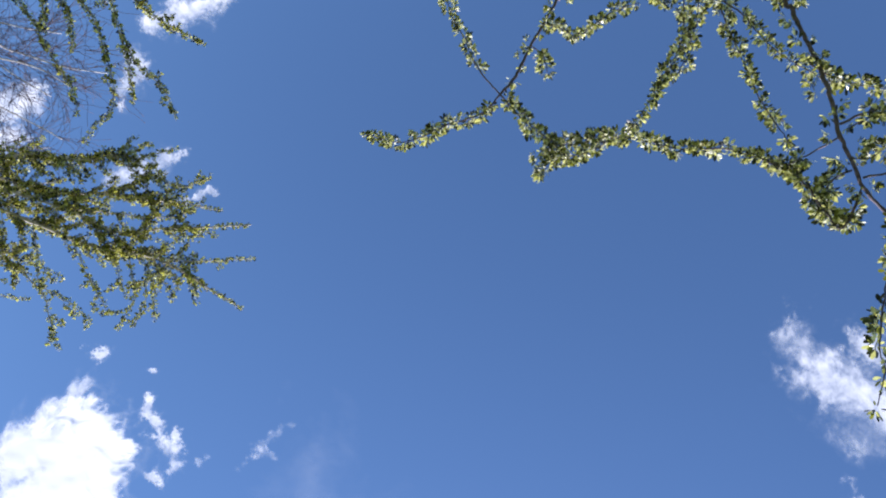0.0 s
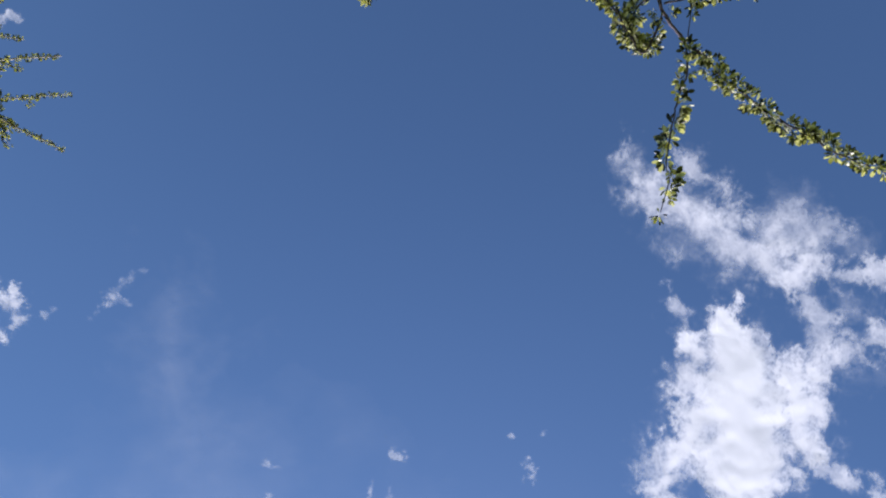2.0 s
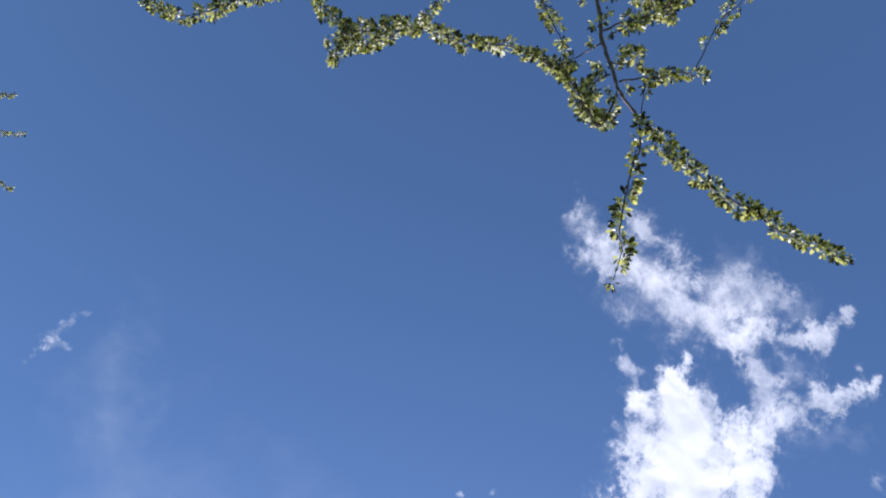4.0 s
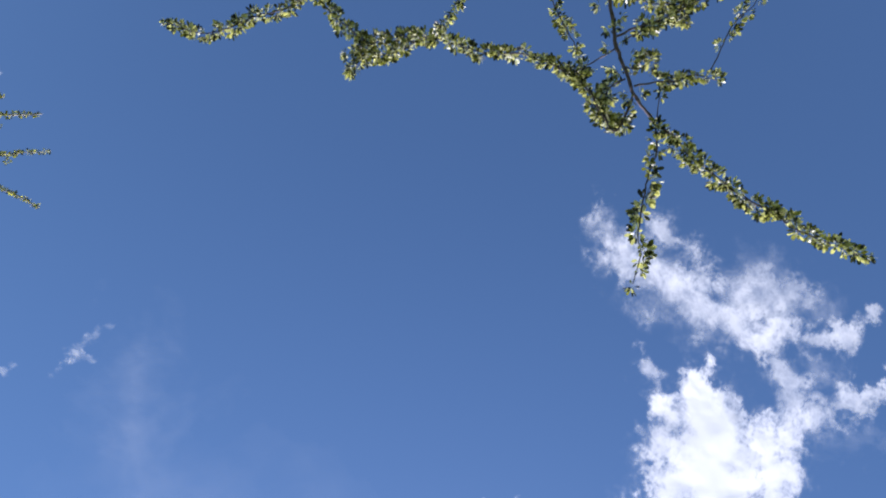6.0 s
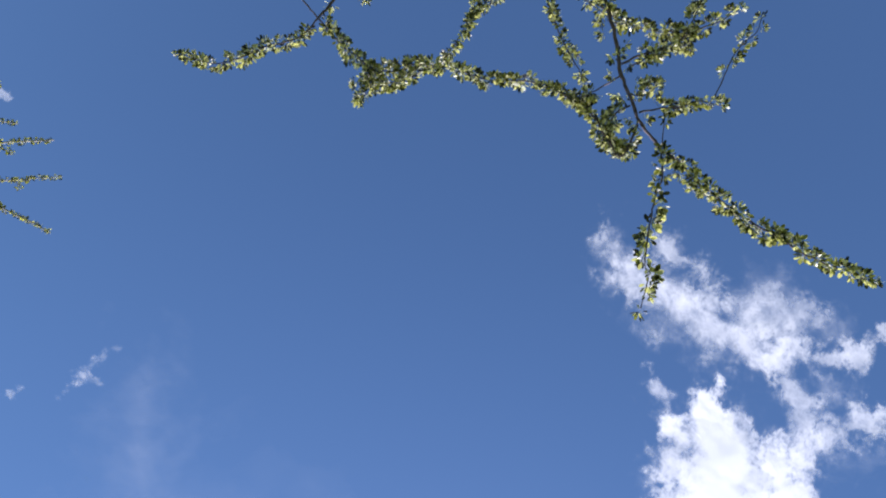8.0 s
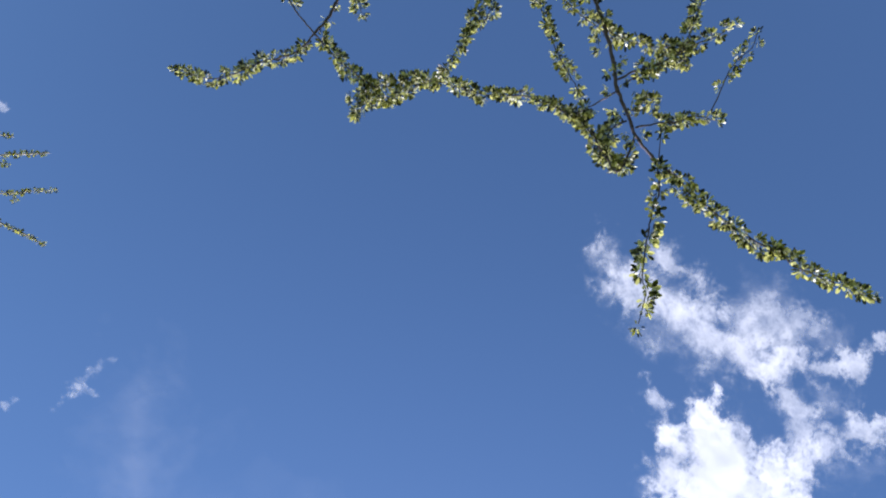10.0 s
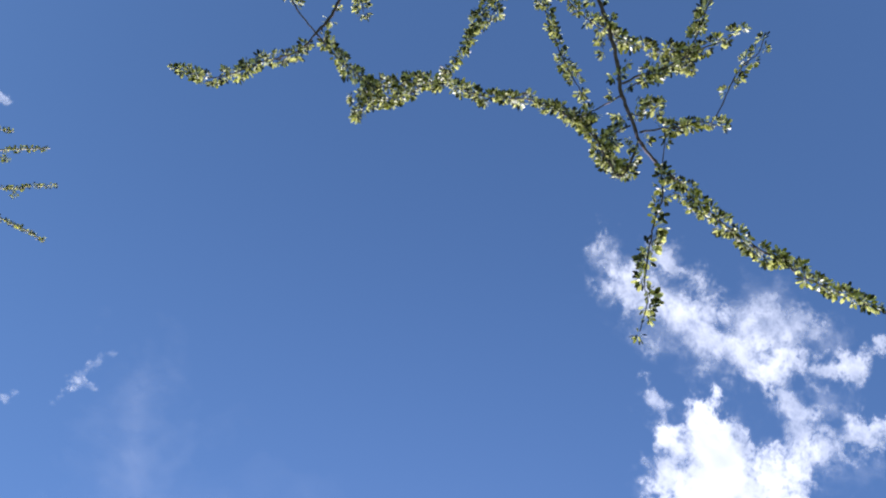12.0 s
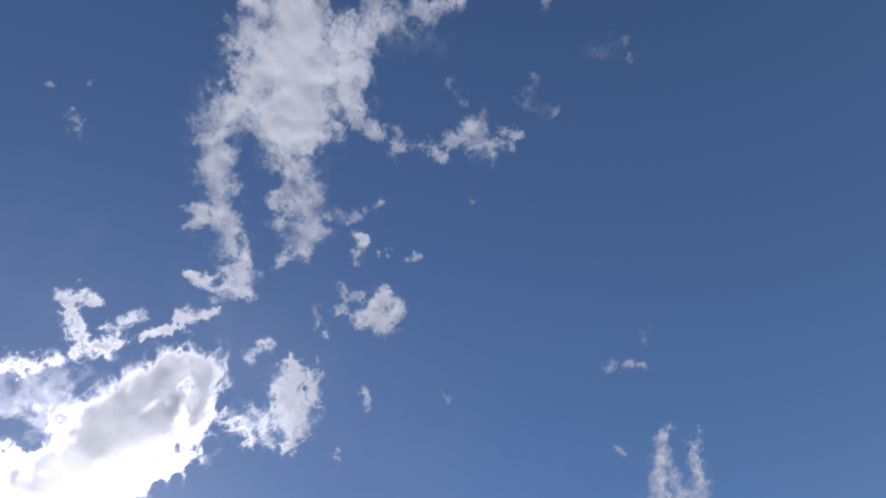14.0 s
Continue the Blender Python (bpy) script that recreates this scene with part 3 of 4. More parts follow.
wood_and_leaves("limb", sapling, [
    ([(7.2, 0.8, 4.15), (6.72, 0.93, 4.65), (6.31, 0.83, 5), (6.1, 0.77, 5.18), (5.93, 0.75, 5.31)], 0.010, 56),
    ([(7.2, 0.8, 4.15), (6.54, 0.28, 4.92), (6.29, 0.2, 5.13), (6.12, 0.2, 5.27)], 0.010, 56),
    ([(7.2, 0.8, 4.15), (6.53, -0.01, 4.95), (6.31, -0.06, 5.12), (6.13, -0.19, 5.24)], 0.010, 56),
    ([(7.2, 0.8, 4.15), (6.45, 0.51, 4.84), (6.27, 0.54, 5.06), (6.1, 0.55, 5.26)], 0.010, 56),
], home, BARK_PALE, LEAF_FAR, "leafy limb", size=0.032, gap=0.016, leafy=0.1, side_len=0.34)
back_limbs(larch, HOME, 1.9, 5.9, 16, 0, 80, 1.5, far)
back_limbs(tree, Vector(tree.location), 1.2, 3.3, 7, 90, 60, 1.6, far)

# ---- clouds ----
def hashed(x, y, seed):
    h = (x.astype(np.int64) * 374761393 + y.astype(np.int64) * 668265263 + seed * 974634777) & 0xFFFFFFFF
    h = ((h ^ (h >> 13)) * 1274126177) & 0xFFFFFFFF
    return ((h ^ (h >> 16)) & 0xFFFFFF) / float(0xFFFFFF)


def smooth_noise(x, y, seed):
    xi, yi = np.floor(x), np.floor(y)
    u, v = x - xi, y - yi
    u, v = u * u * u * (u * (u * 6 - 15) + 10), v * v * v * (v * (v * 6 - 15) + 10)
    a, b, c, d = (hashed(xi + i, yi + j, seed) for j in (0, 1) for i in (0, 1))
    return (a * (1 - u) + b * u) * (1 - v) + (c * (1 - u) + d * u) * v


def billows(x, y, seed, longest, octaves, keep=0.6, puffy=False):
    """Lumps at several sizes, each octave turned against the last, from 0 to 1; puffy ones are round with sharp creases."""
    total, weight, amount = 0.0, 0.0, 1.0
    for k in range(octaves):
        f = 2.07 ** k / longest
        c, s = math.cos(0.6 * k), math.sin(0.6 * k)
        n = smooth_noise((x * c - y * s) * f + 17.3 * k, (x * s + y * c) * f - 9.1 * k, seed + k)
        total = total + amount * (1 - np.abs(2 * n - 1) if puffy else n)
        weight += amount
        amount *= keep
    return total / weight


def streak(u, v, points):
    """How deep each place lies in a streak of changing width: 1 on its spine, 0 at its edge; and the width there."""
    best, wide = np.full(u.shape, -9.0), np.ones(u.shape)
    if len(points) == 1:
        points = [points[0], (points[0][0] + 0.3 * points[0][2], points[0][1], points[0][2])]
    for (ax, ay, aw), (bx, by, bw) in zip(points, points[1:]):
        dx, dy = bx - ax, by - ay
        along = np.clip(((u - ax) * dx + (v - ay) * dy) / (dx * dx + dy * dy + 1e-6), 0, 1)
        w = aw + (bw - aw) * along
        near = 1 - np.hypot(u - ax - dx * along, v - ay - dy * along) / w
        wide = np.where(near > best, w, wide)
        best = np.maximum(best, near)
    return best, wide


def cloud_field(streaks, seed, cell, grain, fray, stir, mottle, puffy, mist, pad=1.9):
    """The optical depth of a torn cloud over a grid of its own plane, and which streak each cell belongs to."""
    pts = np.array([p for _, _, ps in streaks for p in ps], float)
    lo, hi = (pts[:, :2] - pad * pts[:, 2:]).min(0) - 12, (pts[:, :2] + pad * pts[:, 2:]).max(0) + 12
    us, vs = np.meshgrid(np.arange(lo[0], hi[0], cell), np.arange(lo[1], hi[1], cell), indexing="ij")
    wu, wv = us, vs
    for k in range(4):
        size = grain * 1.8 / 2.0 ** k
        push = 0.36 * size * stir
        wu, wv = wu + (smooth_noise(wu / size, wv / size, seed + 50 + k) - 0.5) * push, wv + (smooth_noise(wu / size + 40, wv / size, seed + 60 + k) - 0.5) * push
    hu, hv = 0.5 * (us + wu), 0.5 * (vs + wv)
    torn = billows(hu, hv, seed, 1.3 * grain, 6, 0.7) - 0.5
    if puffy:
        torn = (1 - puffy) * torn + puffy * (billows(hu, hv, seed + 20, grain, 5, 0.6, True) - 0.5)
    torn = torn / torn.std()
    patch = billows(hu, hv, seed + 30, 1.5 * grain, 6, 0.62) - 0.5
    patch = np.clip(np.exp(mottle * patch / patch.std()), 0.05, 3.5)
    tau, owner, bulk, most = np.zeros(us.shape), np.zeros(us.shape, int), np.zeros(us.shape), np.zeros(us.shape)
    for k, (_, dens, points) in enumerate(streaks):
        deep, wide = streak(wu, wv, points)
        inside = np.clip(deep + fray * np.clip(grain / (1.2 * wide), 0.3, 1.2) * torn + 0.05, 0, 1)
        haze = np.clip((deep + 0.5) / 1.5 + 0.3 * torn * np.clip(grain / wide, 0.3, 1.0), 0, 1)
        mine = dens * inside ** 1.7 * (patch if dens < 3 else 1.0) + mist * min(dens, 1.2) * haze ** 2
        tau += mine
        owner = np.where(mine > most, k, owner)
        most = np.maximum(most, mine)
        bulk = np.maximum(bulk, np.clip(deep + 0.1, 0, 1) * np.minimum(wide, 90) * min(1.0, 0.3 + 0.2 * dens))
    return us, vs, tau, owner, bulk


def islands(cells, i, j):
    """Numbers the separate pieces of a torn cloud, the specks going with the largest, and names them as parts."""
    mark = np.where(cells, np.arange(1, cells.size + 1).reshape(cells.shape), 0)
    while True:
        grown = mark.copy()
        grown[1:] = np.maximum(grown[1:], mark[:-1])
        grown[:-1] = np.maximum(grown[:-1], mark[1:])
        grown[:, 1:] = np.maximum(grown[:, 1:], grown[:, :-1])
        grown[:, :-1] = np.maximum(grown[:, :-1], grown[:, 1:])
        for way in (1, -1):
            for axis in (0, 1):
                lines = np.moveaxis(grown, axis, 0)[::way]
                for k in range(1, len(lines)):
                    lines[k] = np.where(lines[k] > 0, np.maximum(lines[k], np.where(lines[k - 1] > 0, lines[k - 1], 0)), 0)
        grown[~cells] = 0
        if (grown == mark).all():
            break
        mark = grown
    marks, place, sizes = np.unique(mark[i, j], return_inverse=True, return_counts=True)
    order = np.argsort(-sizes)
    rank = np.zeros(len(marks), int)
    large = [k for k in order if sizes[k] > max(40, 0.05 * sizes.max())]
    for n, k in enumerate(large):
        rank[k] = n
    return rank[place], ["cloud_scrap"] * len(large)


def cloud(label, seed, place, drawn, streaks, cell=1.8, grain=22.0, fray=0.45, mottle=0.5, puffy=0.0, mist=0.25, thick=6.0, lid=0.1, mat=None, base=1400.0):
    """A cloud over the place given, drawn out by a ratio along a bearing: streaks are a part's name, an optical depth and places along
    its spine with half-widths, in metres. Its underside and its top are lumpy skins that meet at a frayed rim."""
    us, vs, tau, owner, bulk = cloud_field(streaks, seed, cell, grain, fray, 1.0, mottle, puffy, mist)
    solid = 1 - np.exp(-tau)
    keep = solid > 0.004
    cells = keep[:-1, :-1] | keep[1:, :-1] | keep[:-1, 1:] | keep[1:, 1:]
    count = np.zeros(us.shape, int)
    for i in (0, 1):
        for j in (0, 1):
            count[i:us.shape[0] - 1 + i, j:us.shape[1] - 1 + j] += cells
    used, rim = count > 0, (count > 0) & (count < 4)
    lumps = billows(us, vs, seed + 7, 3.0 * grain, 3, 0.42)
    heap = np.sqrt(np.clip(bulk / 60.0, 0, 1))
    lift = thick * heap * (0.25 + 1.5 * lumps)
    low_id = np.full(us.shape, -1)
    low_id[used] = np.arange(used.sum())
    high_id = low_id.copy()
    inner = used & ~rim
    high_id[inner] = used.sum() + np.arange(inner.sum())
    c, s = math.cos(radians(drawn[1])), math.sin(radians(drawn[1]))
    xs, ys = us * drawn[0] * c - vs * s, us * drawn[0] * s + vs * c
    low = np.stack([xs[used], ys[used], np.where(rim, 0, -lift)[used]], 1)
    high = np.stack([xs[inner], ys[inner], 1.2 * lift[inner] + 1], 1)
    verts = np.concatenate([low, high])
    i, j = np.nonzero(cells)
    under = np.stack([low_id[i, j], low_id[i, j + 1], low_id[i + 1, j + 1], low_id[i + 1, j]], 1)
    over = np.stack([high_id[i, j], high_id[i + 1, j], high_id[i + 1, j + 1], high_id[i, j + 1]], 1)
    capped = (over != under[:, [0, 3, 2, 1]]).any(axis=1)
    over = over[capped]
    roof = lid * np.clip(tau / 3, 0, 1) * np.clip(2.4 * heap - 1.4, 0, 1) * np.clip(1.6 * billows(us, vs, seed + 90, 4.2 * grain, 4, 0.45) - 0.1, 0, 1.2)
    cover = np.clip(np.concatenate([solid[used], roof[inner]]), 0, 1).astype(np.float32)

    def skin(name, faces):
        ids, faces = np.unique(faces, return_inverse=True)
        me = mesh_of(name, verts[ids].tolist(), faces.reshape(-1, 4).tolist(), mat or CLOUD)
        me.attributes.new("cover", "FLOAT", "POINT").data.foreach_set("value", cover[ids])
        return me, ids

    whole, ids = skin("cloud", np.concatenate([under, over]))
    names = list(dict.fromkeys(name for name, _, _ in streaks))
    if len(names) > 1:
        kind_of = np.array([names.index(name) for name, _, _ in streaks])[owner[i, j]]
    else:
        kind_of, names = islands(cells, i, j)
    if len(names) < 2:
        ob = new("cloud", whole)
    else:
        slope = np.zeros(len(whole.vertices) * 3, np.float32)
        whole.vertices.foreach_get("normal", slope)
        normals = np.zeros((len(verts), 3), np.float32)
        normals[ids] = slope.reshape(-1, 3)
        bpy.data.meshes.remove(whole)
        ob = new("cloud")
        for n, name in enumerate(names):
            mine = kind_of == n
            if mine.any():
                me, ids = skin(name, np.concatenate([under[mine], over[mine[capped]]]))
                me.normals_split_custom_set_from_vertices(normals[ids].tolist())
                part(name, me, ob, PIECE_LABELS.get(name, ""), "" if name == "cloud_scrap" else "stuff")
    ob.location = (*place, base)
    return tagged(ob, label, "cloud", group="fair-weather clouds")


PIECE_LABELS = {"cloud_arm": "thin mottled white arm", "cloud_body": "dense brilliant white body", "cloud_leg": "ragged trailing leg", "cloud_leg_tail": "shorter ragged leg",
                "cloud_dome": "dense white dome", "cloud_crown": "thinner top", "cloud_fringe": "torn translucent fringe", "cloud_rim": "brilliant sunlit rim", "cloud_puff": "dense bright puff"}

CLOUD_ARM = [
    ("cloud_arm", 0.36, [(-514, -115, 26.5), (-468, -98, 37.4), (-425, -82, 46)]),
    ("cloud_arm", 1.1, [(-409, -76, 46), (-371, -107, 63.3), (-312, -120, 71.6), (-254, -133, 62.6), (-205, -169, 53.7), (-147, -189, 42.7)]),
    ("cloud_arm", 0.56, [(-421, -175, 30.6), (-363, -188, 32.6), (-288, -186, 32.4)]),
    ("cloud_arm", 0.63, [(-243, -182, 47.4), (-207, -229, 66.5), (-177, -266, 55.6), (-176, -312, 29.9)]),
    ("cloud_arm", 0.63, [(-151, -221, 38.4), (-102, -248, 27.6), (-63, -298, 21.1), (-62, -337, 15.8), (-79, -381, 9.5)]),
    ("cloud_arm", 0.7, [(-139, -203, 38.4), (-86, -184, 36.1), (-39, -159, 38.1), (11, -119, 40)]),
]
CLOUD_ARM_ENDS = [
    ("cloud_arm", 0.7, [(9, -118, 44.3), (16, -169, 37.9), (24, -232, 29.4), (36, -278, 23.1), (51, -321, 16.7), (45, -340, 8.4)]),
    ("cloud_arm", 0.315, [(46, -304, 14.7), (17, -332, 9.4)]),
    ("cloud_arm", 0.35, [(-10, -92, 29.6), (36, -101, 35.8), (78, -69, 37.8)]),
    ("cloud_arm", 0.112, [(-58, -229, 46.6), (-30, -239, 35.9)]),
    ("cloud_arm", 0.04, [(70, -162, 31.4), (111, -251, 27.1)]),
    ("cloud_arm", 0.16, [(-258, -249, 52), (-188, -276, 60.9), (-129, -294, 48.4)]),
]
CLOUD_BODY = [
    ("cloud_body", 6, [(-139, -48, 41), (-123, -32, 57.3), (-86, -12, 85.9), (-33, 16, 106.6), (16, 51, 118.2), (54, 83, 105.2), (95, 102, 81.9)]),
    ("cloud_body", 0.5, [(-251, -2, 13.2), (-218, 15, 22.3), (-179, 14, 20.3)]),
    ("cloud_body", 0.9, [(-150, 29, 31.9), (-121, 75, 32.4), (-66, 109, 33)]),
    ("cloud_body", 1.9, [(-16, -86, 37.8), (55, -51, 46.1), (123, -7, 39.8)]),
    ("cloud_body", 2.2, [(91, 107, 64.5), (121, 149, 52.8), (141, 175, 32.9)]),
]
CLOUD_LEG = [
    ("cloud_leg", 1.6, [(-5, 159, 38.7), (6, 212, 58.4), (40, 259, 46.9), (99, 290, 45.4), (155, 327, 46.3), (204, 363, 36.7), (270, 384, 37.5), (325, 408, 38.1)]),
    ("cloud_leg", 0.9, [(115, 397, 15.3), (153, 375, 28.4)]),
    ("cloud_leg", 0.7, [(149, 439, 10.4), (163, 398, 16.9)]),
    ("cloud_leg", 1.2, [(263, 490, 10.8), (314, 462, 30), (345, 429, 35.7), (394, 406, 12.5)]),
]
CLOUD_LEG_TAIL = [
    ("cloud_leg_tail", 1.7, [(155, 149, 48.3), (209, 168, 51.7), (267, 194, 55.4), (315, 223, 56.3), (358, 255, 35.4)]),
    ("cloud_leg_tail", 1, [(217, 229, 23.4), (265, 257, 23.8)]),
    ("cloud_leg_tail", 0.9, [(353, 322, 9.6), (345, 283, 24.4)]),
    ("cloud_leg_tail", 0.5, [(309, 152, 26.6), (346, 97, 13.4), (354, 45, 9.4)]),
]
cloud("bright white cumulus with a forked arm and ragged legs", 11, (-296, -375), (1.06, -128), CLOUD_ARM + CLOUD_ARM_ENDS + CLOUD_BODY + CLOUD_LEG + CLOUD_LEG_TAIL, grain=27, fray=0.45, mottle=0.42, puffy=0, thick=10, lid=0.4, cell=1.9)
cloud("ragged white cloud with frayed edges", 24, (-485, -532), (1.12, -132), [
    ("cloud", 0.55, [(-71, 37, 15.9), (-19, 12, 18.6), (31, -8, 22.6), (61, -40, 13.9)]),
])
cloud("ragged white cloud with frayed edges", 37, (-719, -479), (1.18, -146), [
    ("cloud", 0.75, [(-39, 77, 22.1), (-20, 28, 34.3), (22, 49, 37.4)]),
    ("cloud", 0.7, [(-50, 119, 16), (-10, 132, 12.5)]),
    ("cloud", 0.7, [(25, 55, 22.5), (56, 14, 21.3), (70, -36, 16.2)]),
    ("cloud", 0.12, [(6, -144, 15.6), (24, -104, 17)]),
    ("cloud", 0.12, [(17, -77, 12.2), (101, -126, 11.2)]),
    ("cloud", 0.14, [(-124, -1, 11.8), (-75, 8, 12)]),
])
cloud("small torn scrap of white cloud", 50, (-991, -271), (1.24, -165), [
    ("cloud", 0.11, [(-44, 30, 17.5), (-3, 5, 23.4), (40, -3, 11.8)]),
    ("cloud", 0.1, [(7, -33, 10.5)]),
])
cloud("ragged white cloud with frayed edges", 63, (-789, -91), (1.15, -173), [
    ("cloud", 0.19, [(-65, 19, 20.1), (-53, -17, 21.1), (-11, -40, 22.2), (36, -56, 24.5), (93, -92, 13.4)]),
    ("cloud", 0.15, [(-23, 1, 15.7), (9, 68, 10.3), (15, 113, 8.1)]),
])
cloud("small torn scrap of white cloud", 76, (-525, -832), (1.22, -122), [
    ("cloud", 1.2, [(-58, 38, 16.6), (-25, 66, 20.6)]),
    ("cloud", 1.1, [(-2, 18, 10.4), (1, 2, 14.3)]),
    ("cloud", 0.6, [(41, -52, 7.9), (42, -69, 7.9)]),
])
cloud("ragged white cloud with frayed edges", 89, (-503, -985), (1.27, -117), [
    ("cloud_puff", 2.2, [(-20, -58, 12.8), (19, -29, 43.7), (46, -19, 38.5)]),
    ("cloud_puff", 1.6, [(21, 21, 29), (42, -65, 23.7)]),
    ("cloud_fringe", 0.9, [(-45, 36, 18.1), (-29, 0, 12.7)]),
    ("cloud_fringe", 0.6, [(-15, 67, 16.9), (-21, 46, 12.7)]),
], grain=20, puffy=0.5)
cloud("small torn scrap of white cloud", 102, (-390, -1040), (1.28, -111), [
    ("cloud", 0.9, [(-39, 0, 11), (3, 5, 12.7), (35, -4, 7.2)]),
])
cloud("ragged white cloud with frayed edges", 115, (161, -1047), (1.25, -81), [
    ("cloud", 1.8, [(-83, 38, 13.3), (-81, 0, 16.9), (-79, -36, 10.3)]),
    ("cloud", 2.6, [(-53, 9, 20.5), (-12, -8, 28.2), (21, -29, 33.7), (18, -67, 31.7), (10, -97, 14.8)]),
    ("cloud", 1.2, [(-18, -84, 24.2), (-53, -118, 16.9)]),
    ("cloud", 1.8, [(85, 192, 27), (75, 131, 25.3), (67, 78, 18.8), (67, 23, 21.6), (34, -29, 29)]),
])
cloud("small torn scrap of white cloud", 128, (-59, -1027), (1.24, -93), [
    ("cloud", 2, [(24, 68, 10.1), (8, 21, 17.7), (-10, -22, 25.4), (-22, -69, 11.5)]),
])
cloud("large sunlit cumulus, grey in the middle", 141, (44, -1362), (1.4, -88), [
    ("cloud_rim", 3, [(-173, -126, 30.2), (-131, -151, 52), (-65, -160, 54.1), (2, -143, 47.4)]),
    ("cloud_dome", 7, [(-146, -77, 50.2), (-85, -18, 73.8), (-17, 55, 90.1), (65, 141, 99.3), (145, 253, 84.1)]),
    ("cloud_rim", 3, [(58, -127, 40), (78, -67, 50.9), (119, 19, 64.6), (153, 116, 60.8), (176, 180, 54.8)]),
    ("cloud_dome", 7, [(-42, -85, 66.7), (7, -10, 66.7), (55, 85, 66.3)]),
    ("cloud_rim", 1.2, [(-162, -166, 25.7), (-110, -192, 24), (-43, -190, 24.9)]),
    ("cloud_fringe", 1.2, [(61, 266, 32.4), (41, 213, 25.1), (14, 177, 22.6)]),
], grain=38, fray=0.28, puffy=0.85, mist=0.1, thick=14, lid=1, cell=3)
cloud("grey shaded cloud behind a sunlit cumulus", 154, (213, -1165), (1.33, -80), [
    ("cloud", 0.17, [(12, 126, 48.1), (-4, 45, 45), (-27, -27, 41.3), (-47, -102, 35.3)]),
    ("cloud", 0.17, [(43, 17, 51.4), (23, -58, 43)]),
], grain=60, fray=0.45, lid=0.2, base=1340, mottle=0.3, cell=3)
cloud("ragged white cloud with frayed edges", 167, (-309, -1326), (1.39, -103), [
    ("cloud_puff", 2.2, [(-104, -67, 28), (-50, -40, 51.8), (25, -39, 57.2), (91, -18, 28)]),
    ("cloud_puff", 1.5, [(-77, -101, 25.8), (-14, -97, 23.8)]),
    ("cloud_fringe", 0.9, [(14, 32, 38.3), (9, 82, 40.6), (-8, 118, 22.8)]),
    ("cloud_fringe", 0.6, [(47, 83, 23.8), (66, 42, 21.2)]),
], grain=22, puffy=0.5)
cloud("small torn scrap of white cloud", 180, (-251, -1111), (1.29, -103), [
    ("cloud", 1, [(12, 32, 11), (-6, 1, 19.2), (-5, -33, 11.1)]),
])
cloud("small torn scrap of white cloud", 193, (-635, -1306), (1.44, -116), [
    ("cloud", 0.7, [(-52, 66, 9.1), (-11, 73, 17.2)]),
    ("cloud", 0.8, [(63, -140, 10)]),
])
cloud("small torn scrap of white cloud", 206, (-643, -788), (1.24, -129), [
    ("cloud", 0.6, [(8, 78, 7.1), (17, 54, 8.5)]),
    ("cloud", 0.4, [(-25, -131, 6.9)]),
])
cloud("small torn scrap of white cloud", 219, (-507, -1510), (1.51, -109), [
    ("cloud", 0.6, [(-16, -2, 9.5), (17, 1, 8.1)]),
])
cloud("small torn scrap of white cloud", 232, (-1407, -1199), (1.66, -140), [
    ("cloud", 0.7, [(-21, 106, 14), (-1, 50, 21.2), (52, -11, 12.8)]),
    ("cloud", 0.14, [(-30, -81, 20.6), (1, -64, 17.6)]),
])
cloud("ragged white cloud with frayed edges", 245, (-1882, -1848), (2.13, -136), [
    ("cloud", 1.3, [(-153, -94, 20.5), (-102, -29, 33), (-34, 49, 49.2), (54, 112, 61.1), (156, 173, 61)]),
    ("cloud", 1, [(-88, -174, 21.5), (-32, -118, 20.4), (44, -84, 40.9), (137, -23, 50.6)]),
    ("cloud", 0.5, [(-182, 84, 14.7)]),
    ("cloud", 0.9, [(-21, -7, 33), (63, 22, 52.6), (159, 88, 60.9)]),
])
cloud("small torn scrap of white cloud", 258, (429, -612), (1.13, -55), [
    ("cloud", 0.45, [(-57, 46, 11), (-61, 26, 11)]),
    ("cloud", 0.25, [(11, 55, 7.5), (63, 26, 11.4)]),
    ("cloud", 0.22, [(7, 5, 8.7), (57, -12, 8.8)]),
    ("cloud", 0.25, [(0, -64, 12.3), (-24, -81, 7.3)]),
], grain=14)
cloud("small torn scrap of white cloud", 271, (140, -512), (1.07, -75), [
    ("cloud", 0.4, [(21, -1, 10.4), (49, -26, 11.6)]),
    ("cloud", 0.4, [(-44, -14, 5.7)]),
    ("cloud", 0.3, [(-26, 40, 5.8)]),
], grain=14)
cloud("small torn scrap of white cloud", 284, (721, -602), (1.2, -40), [
    ("cloud", 0.2, [(-11, 25, 9.1), (-19, 8, 6.5)]),
    ("cloud", 0.3, [(29, -34, 6.6)]),
], grain=12)
cloud("small torn scrap of white cloud", 297, (496, -772), (1.2, -57), [
    ("cloud", 0.15, [(46, 36, 15.4), (1, -3, 17.5), (-47, -31, 7.4)]),
])
cloud("thin torn wisp of white cloud", 310, (1099, -204), (1.28, -11), [
    ("cloud", 0.2, [(61, -41, 6.7), (27, -11, 7.9)]),
    ("cloud", 0.16, [(27, -6, 9.3), (-4, 16, 10.5), (-34, 33, 10.4), (-70, 46, 5.1)]),
    ("cloud", 0.2, [(21, -1, 11.9), (-5, -2, 9.2), (-22, -30, 5.2)]),
], grain=14)
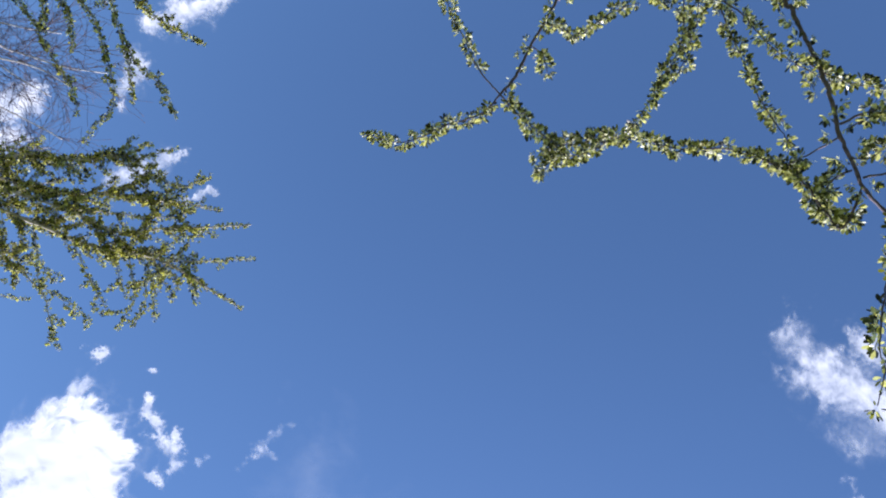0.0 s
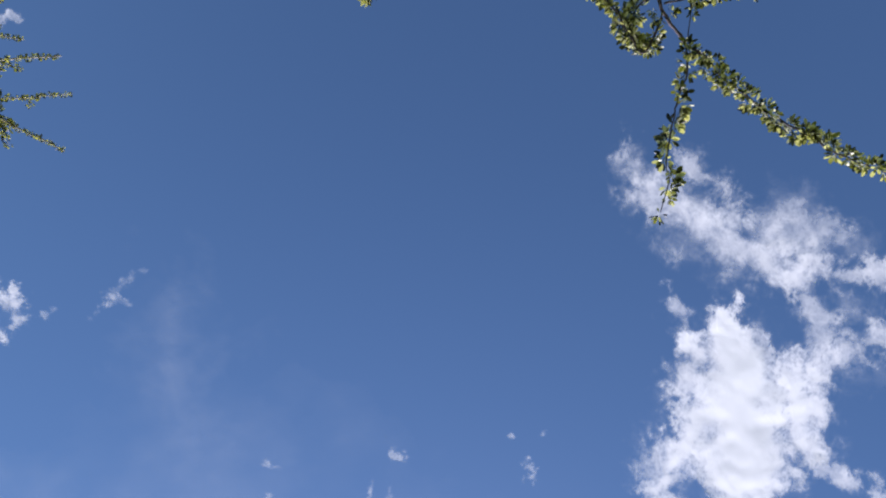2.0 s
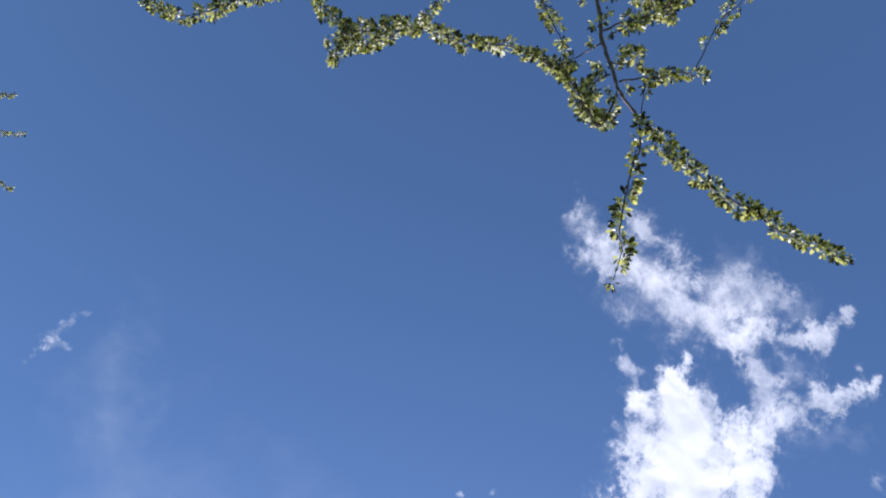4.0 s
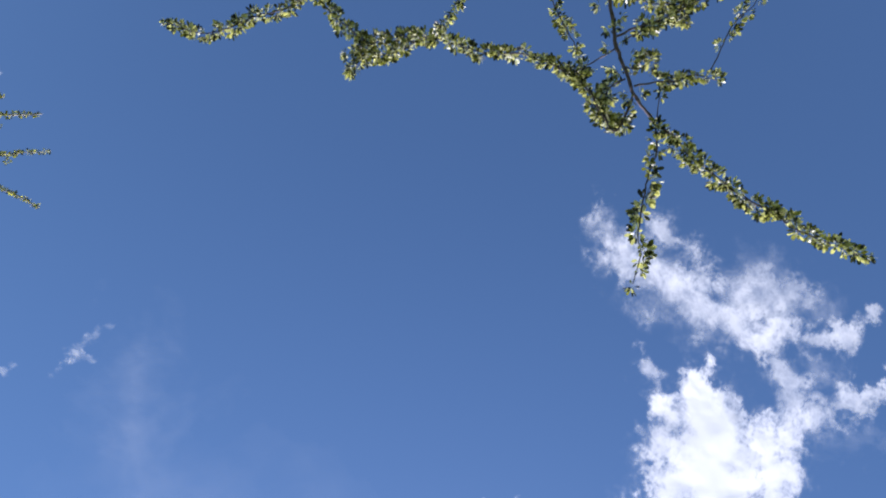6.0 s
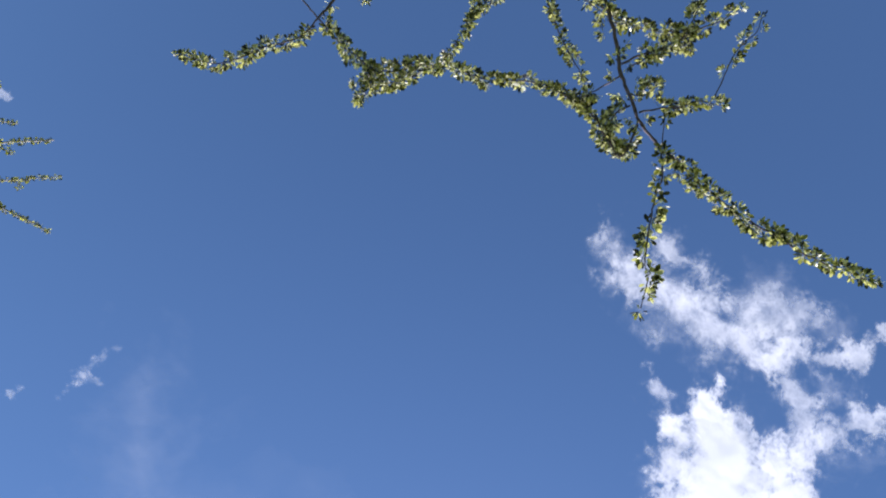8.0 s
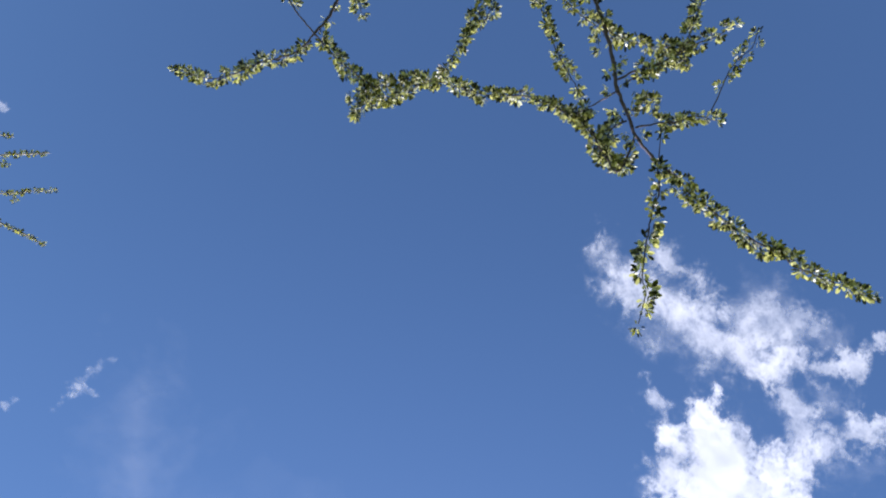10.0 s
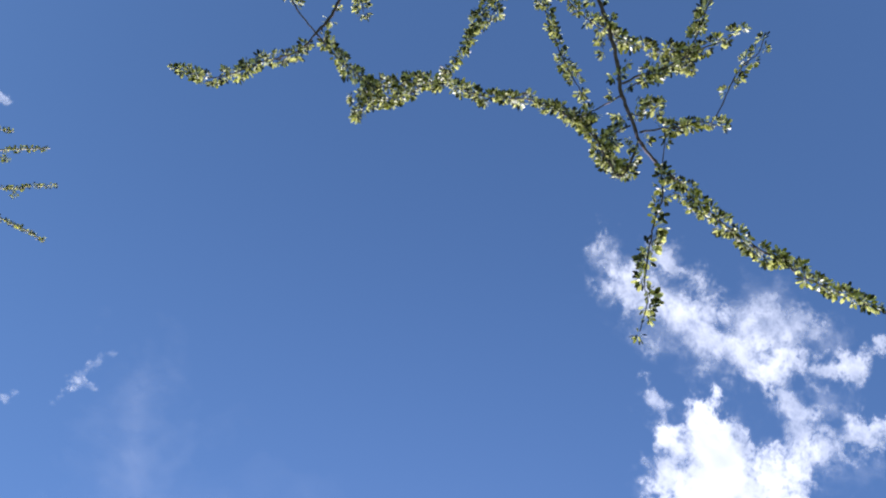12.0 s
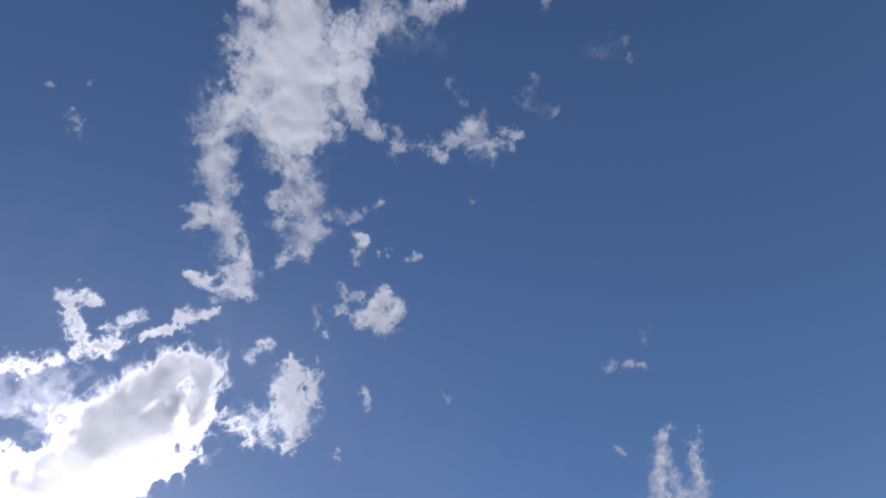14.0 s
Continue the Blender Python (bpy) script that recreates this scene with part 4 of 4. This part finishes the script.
cloud("ragged white cloud with frayed edges", 323, (1409, -228), (1.43, -9), [
    ("cloud", 1, [(47, 137, 11.6), (40, 96, 17.2), (19, 61, 18.3), (9, 23, 20.9), (-19, -4, 27.4), (-19, -39, 21.8), (3, -68, 19.1), (13, -86, 12.3)]),
    ("cloud", 0.8, [(49, 39, 14.2), (19, 33, 14)]),
    ("cloud", 0.8, [(55, -55, 8.4), (30, -76, 12.4)]),
    ("cloud", 0.7, [(-29, 27, 15.1), (-48, -11, 9.4)]),
    ("cloud", 0.18, [(-74, -44, 7.9), (-95, -33, 6.6)]),
], grain=18)
cloud("small torn scrap of white cloud", 336, (1722, 16), (1.59, 1), [
    ("cloud", 1.6, [(-12, -13, 16.4), (-25, -3, 14.8)]),
    ("cloud", 0.6, [(26, 8, 7.6), (11, 9, 6.1)]),
], grain=14)
cloud("small torn scrap of white cloud", 349, (1488, -32), (1.46, -1), [
    ("cloud", 0.6, [(6, 2, 5.8), (-7, -1, 5.8)]),
], grain=10)
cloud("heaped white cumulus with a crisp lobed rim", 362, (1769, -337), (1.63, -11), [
    ("cloud_dome", 7, [(102, 82, 94.4), (28, 82, 100.4), (-24, 38, 124.6), (17, -51, 117.6), (68, -108, 92.4)]),
    ("cloud_dome", 7, [(-72, 92, 69.7), (-120, 49, 48.2), (-153, 54, 22.3)]),
    ("cloud_dome", 7, [(-75, 11, 66.5), (-98, -72, 39.9), (-111, -98, 19.8)]),
    ("cloud_dome", 7, [(41, -128, 79.1), (-1, -135, 50.7), (92, -70, 78)]),
    ("cloud_crown", 2.4, [(46, 161, 43.1), (-14, 179, 44.9), (-85, 136, 43.3)]),
    ("cloud_crown", 0.6, [(-28, 232, 26.8), (-62, 242, 23.5)]),
    ("cloud_fringe", 1.2, [(-7, -193, 35.6), (-29, -212, 20.5)]),
    ("cloud_fringe", 1, [(133, -147, 47.6), (79, -197, 34)]),
    ("cloud_fringe", 0.9, [(131, 89, 47.9), (147, -27, 48)]),
], grain=42, fray=0.17, puffy=0.9, mist=0.1, thick=13, lid=0.3, cell=2.4)
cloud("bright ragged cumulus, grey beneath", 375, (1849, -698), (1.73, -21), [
    ("cloud_dome", 5, [(135, 112, 80.5), (78, 87, 56.4), (41, 98, 37)]),
    ("cloud_dome", 4, [(200, -23, 114.9), (76, -35, 77.6), (25, -72, 60.4), (30, -154, 60.2)]),
    ("cloud_rim", 2.2, [(-133, 1, 12.7), (-91, -1, 17.2), (-54, -11, 23.4), (-21, -47, 29.6), (-3, -107, 32.7)]),
    ("cloud_fringe", 0.9, [(7, 66, 27.2), (-27, 26, 23.8), (10, -10, 30.1)]),
    ("cloud_fringe", 0.6, [(-132, 44, 8.5), (-139, 27, 7)]),
], grain=28, fray=0.36, puffy=0.5, mist=0.15, thick=12, lid=0.7, cell=2.6)
cloud("ragged white cloud with frayed edges", 388, (1763, -849), (1.72, -26), [
    ("cloud", 1.1, [(-4, 24, 14.5), (4, -25, 13.1)]),
])
cloud("ragged white cloud with frayed edges", 401, (1572, -959), (1.65, -31), [
    ("cloud", 1.3, [(-27, 48, 12.8), (-17, 1, 25.6), (38, 8, 23.3), (8, -57, 34.5)]),
])
cloud("ragged white cloud with frayed edges", 414, (1461, 1019), (1.62, 35), [
    ("cloud", 1.5, [(88, -126, 36.3), (47, -75, 48.3), (3, -8, 47), (-51, 69, 24.2), (-87, 139, 14.8)]),
])
cloud("small torn scrap of white cloud", 427, (1715, 827), (1.69, 26), [
    ("cloud", 0.8, [(17, 78, 29.3), (-8, 25, 38.5), (13, -24, 35.8)]),
    ("cloud", 0.8, [(-22, -80, 16)]),
])
cloud("ragged white cloud with frayed edges", 440, (2279, 764), (1.99, 19), [
    ("cloud", 2.2, [(114, -24, 92.1), (26, 34, 80.7), (-33, 83, 57.7), (-52, 127, 30.2)]),
    ("cloud", 1.5, [(47, -118, 70.8), (-34, -50, 57.6), (-68, -54, 33.2)]),
])
cloud("ragged white cloud with frayed edges", 453, (2233, 433), (1.91, 11), [
    ("cloud", 1.8, [(50, 87, 59), (2, 88, 33.8)]),
    ("cloud", 1.2, [(-15, -86, 26.5), (-36, -89, 16.4)]),
])
cloud("ragged white cloud with frayed edges", 466, (1601, 537), (1.57, 19), [
    ("cloud", 0.7, [(73, -63, 42), (21, -24, 50.4), (-27, 23, 46.1), (-66, 65, 18.1)]),
])
cloud("small torn scrap of white cloud", 479, (1383, 440), (1.44, 18), [
    ("cloud", 0.7, [(36, -29, 15.3), (0, 2, 12), (-35, 27, 7.4)]),
])
cloud("faint milky veil of thin high cloud", 492, (970, -329), (1.24, -19), [
    ("cloud", 0.07, [(-31, 121, 129.8), (5, 6, 146.4), (26, -126, 138.8)]),
], grain=120, fray=0.25, mottle=0.2, cell=9, mat=VEIL)
cloud("faint milky veil of thin high cloud", 505, (1556, -758), (1.59, -26), [
    ("cloud", 0.075, [(-29, 43, 168.5), (29, -44, 187.1)]),
], grain=120, fray=0.25, mottle=0.2, cell=9, mat=VEIL)
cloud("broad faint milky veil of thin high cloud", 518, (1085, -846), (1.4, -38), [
    ("cloud", 0.055, [(270, 387, 354.4), (111, 105, 373), (-104, -137, 339.1), (-279, -356, 288)]),
], grain=260, fray=0.3, mottle=0.12, cell=16, mat=VEIL)
cloud("faint milky veil of thin high cloud", 531, (-547, -1352), (1.44, -112), [
    ("cloud", 0.028, [(-315, 204, 183.3), (-145, 13, 327.2), (92, -109, 438.3), (369, -109, 474.3)]),
], grain=150, fray=0.3, mottle=0.25, cell=10, mat=VEIL)
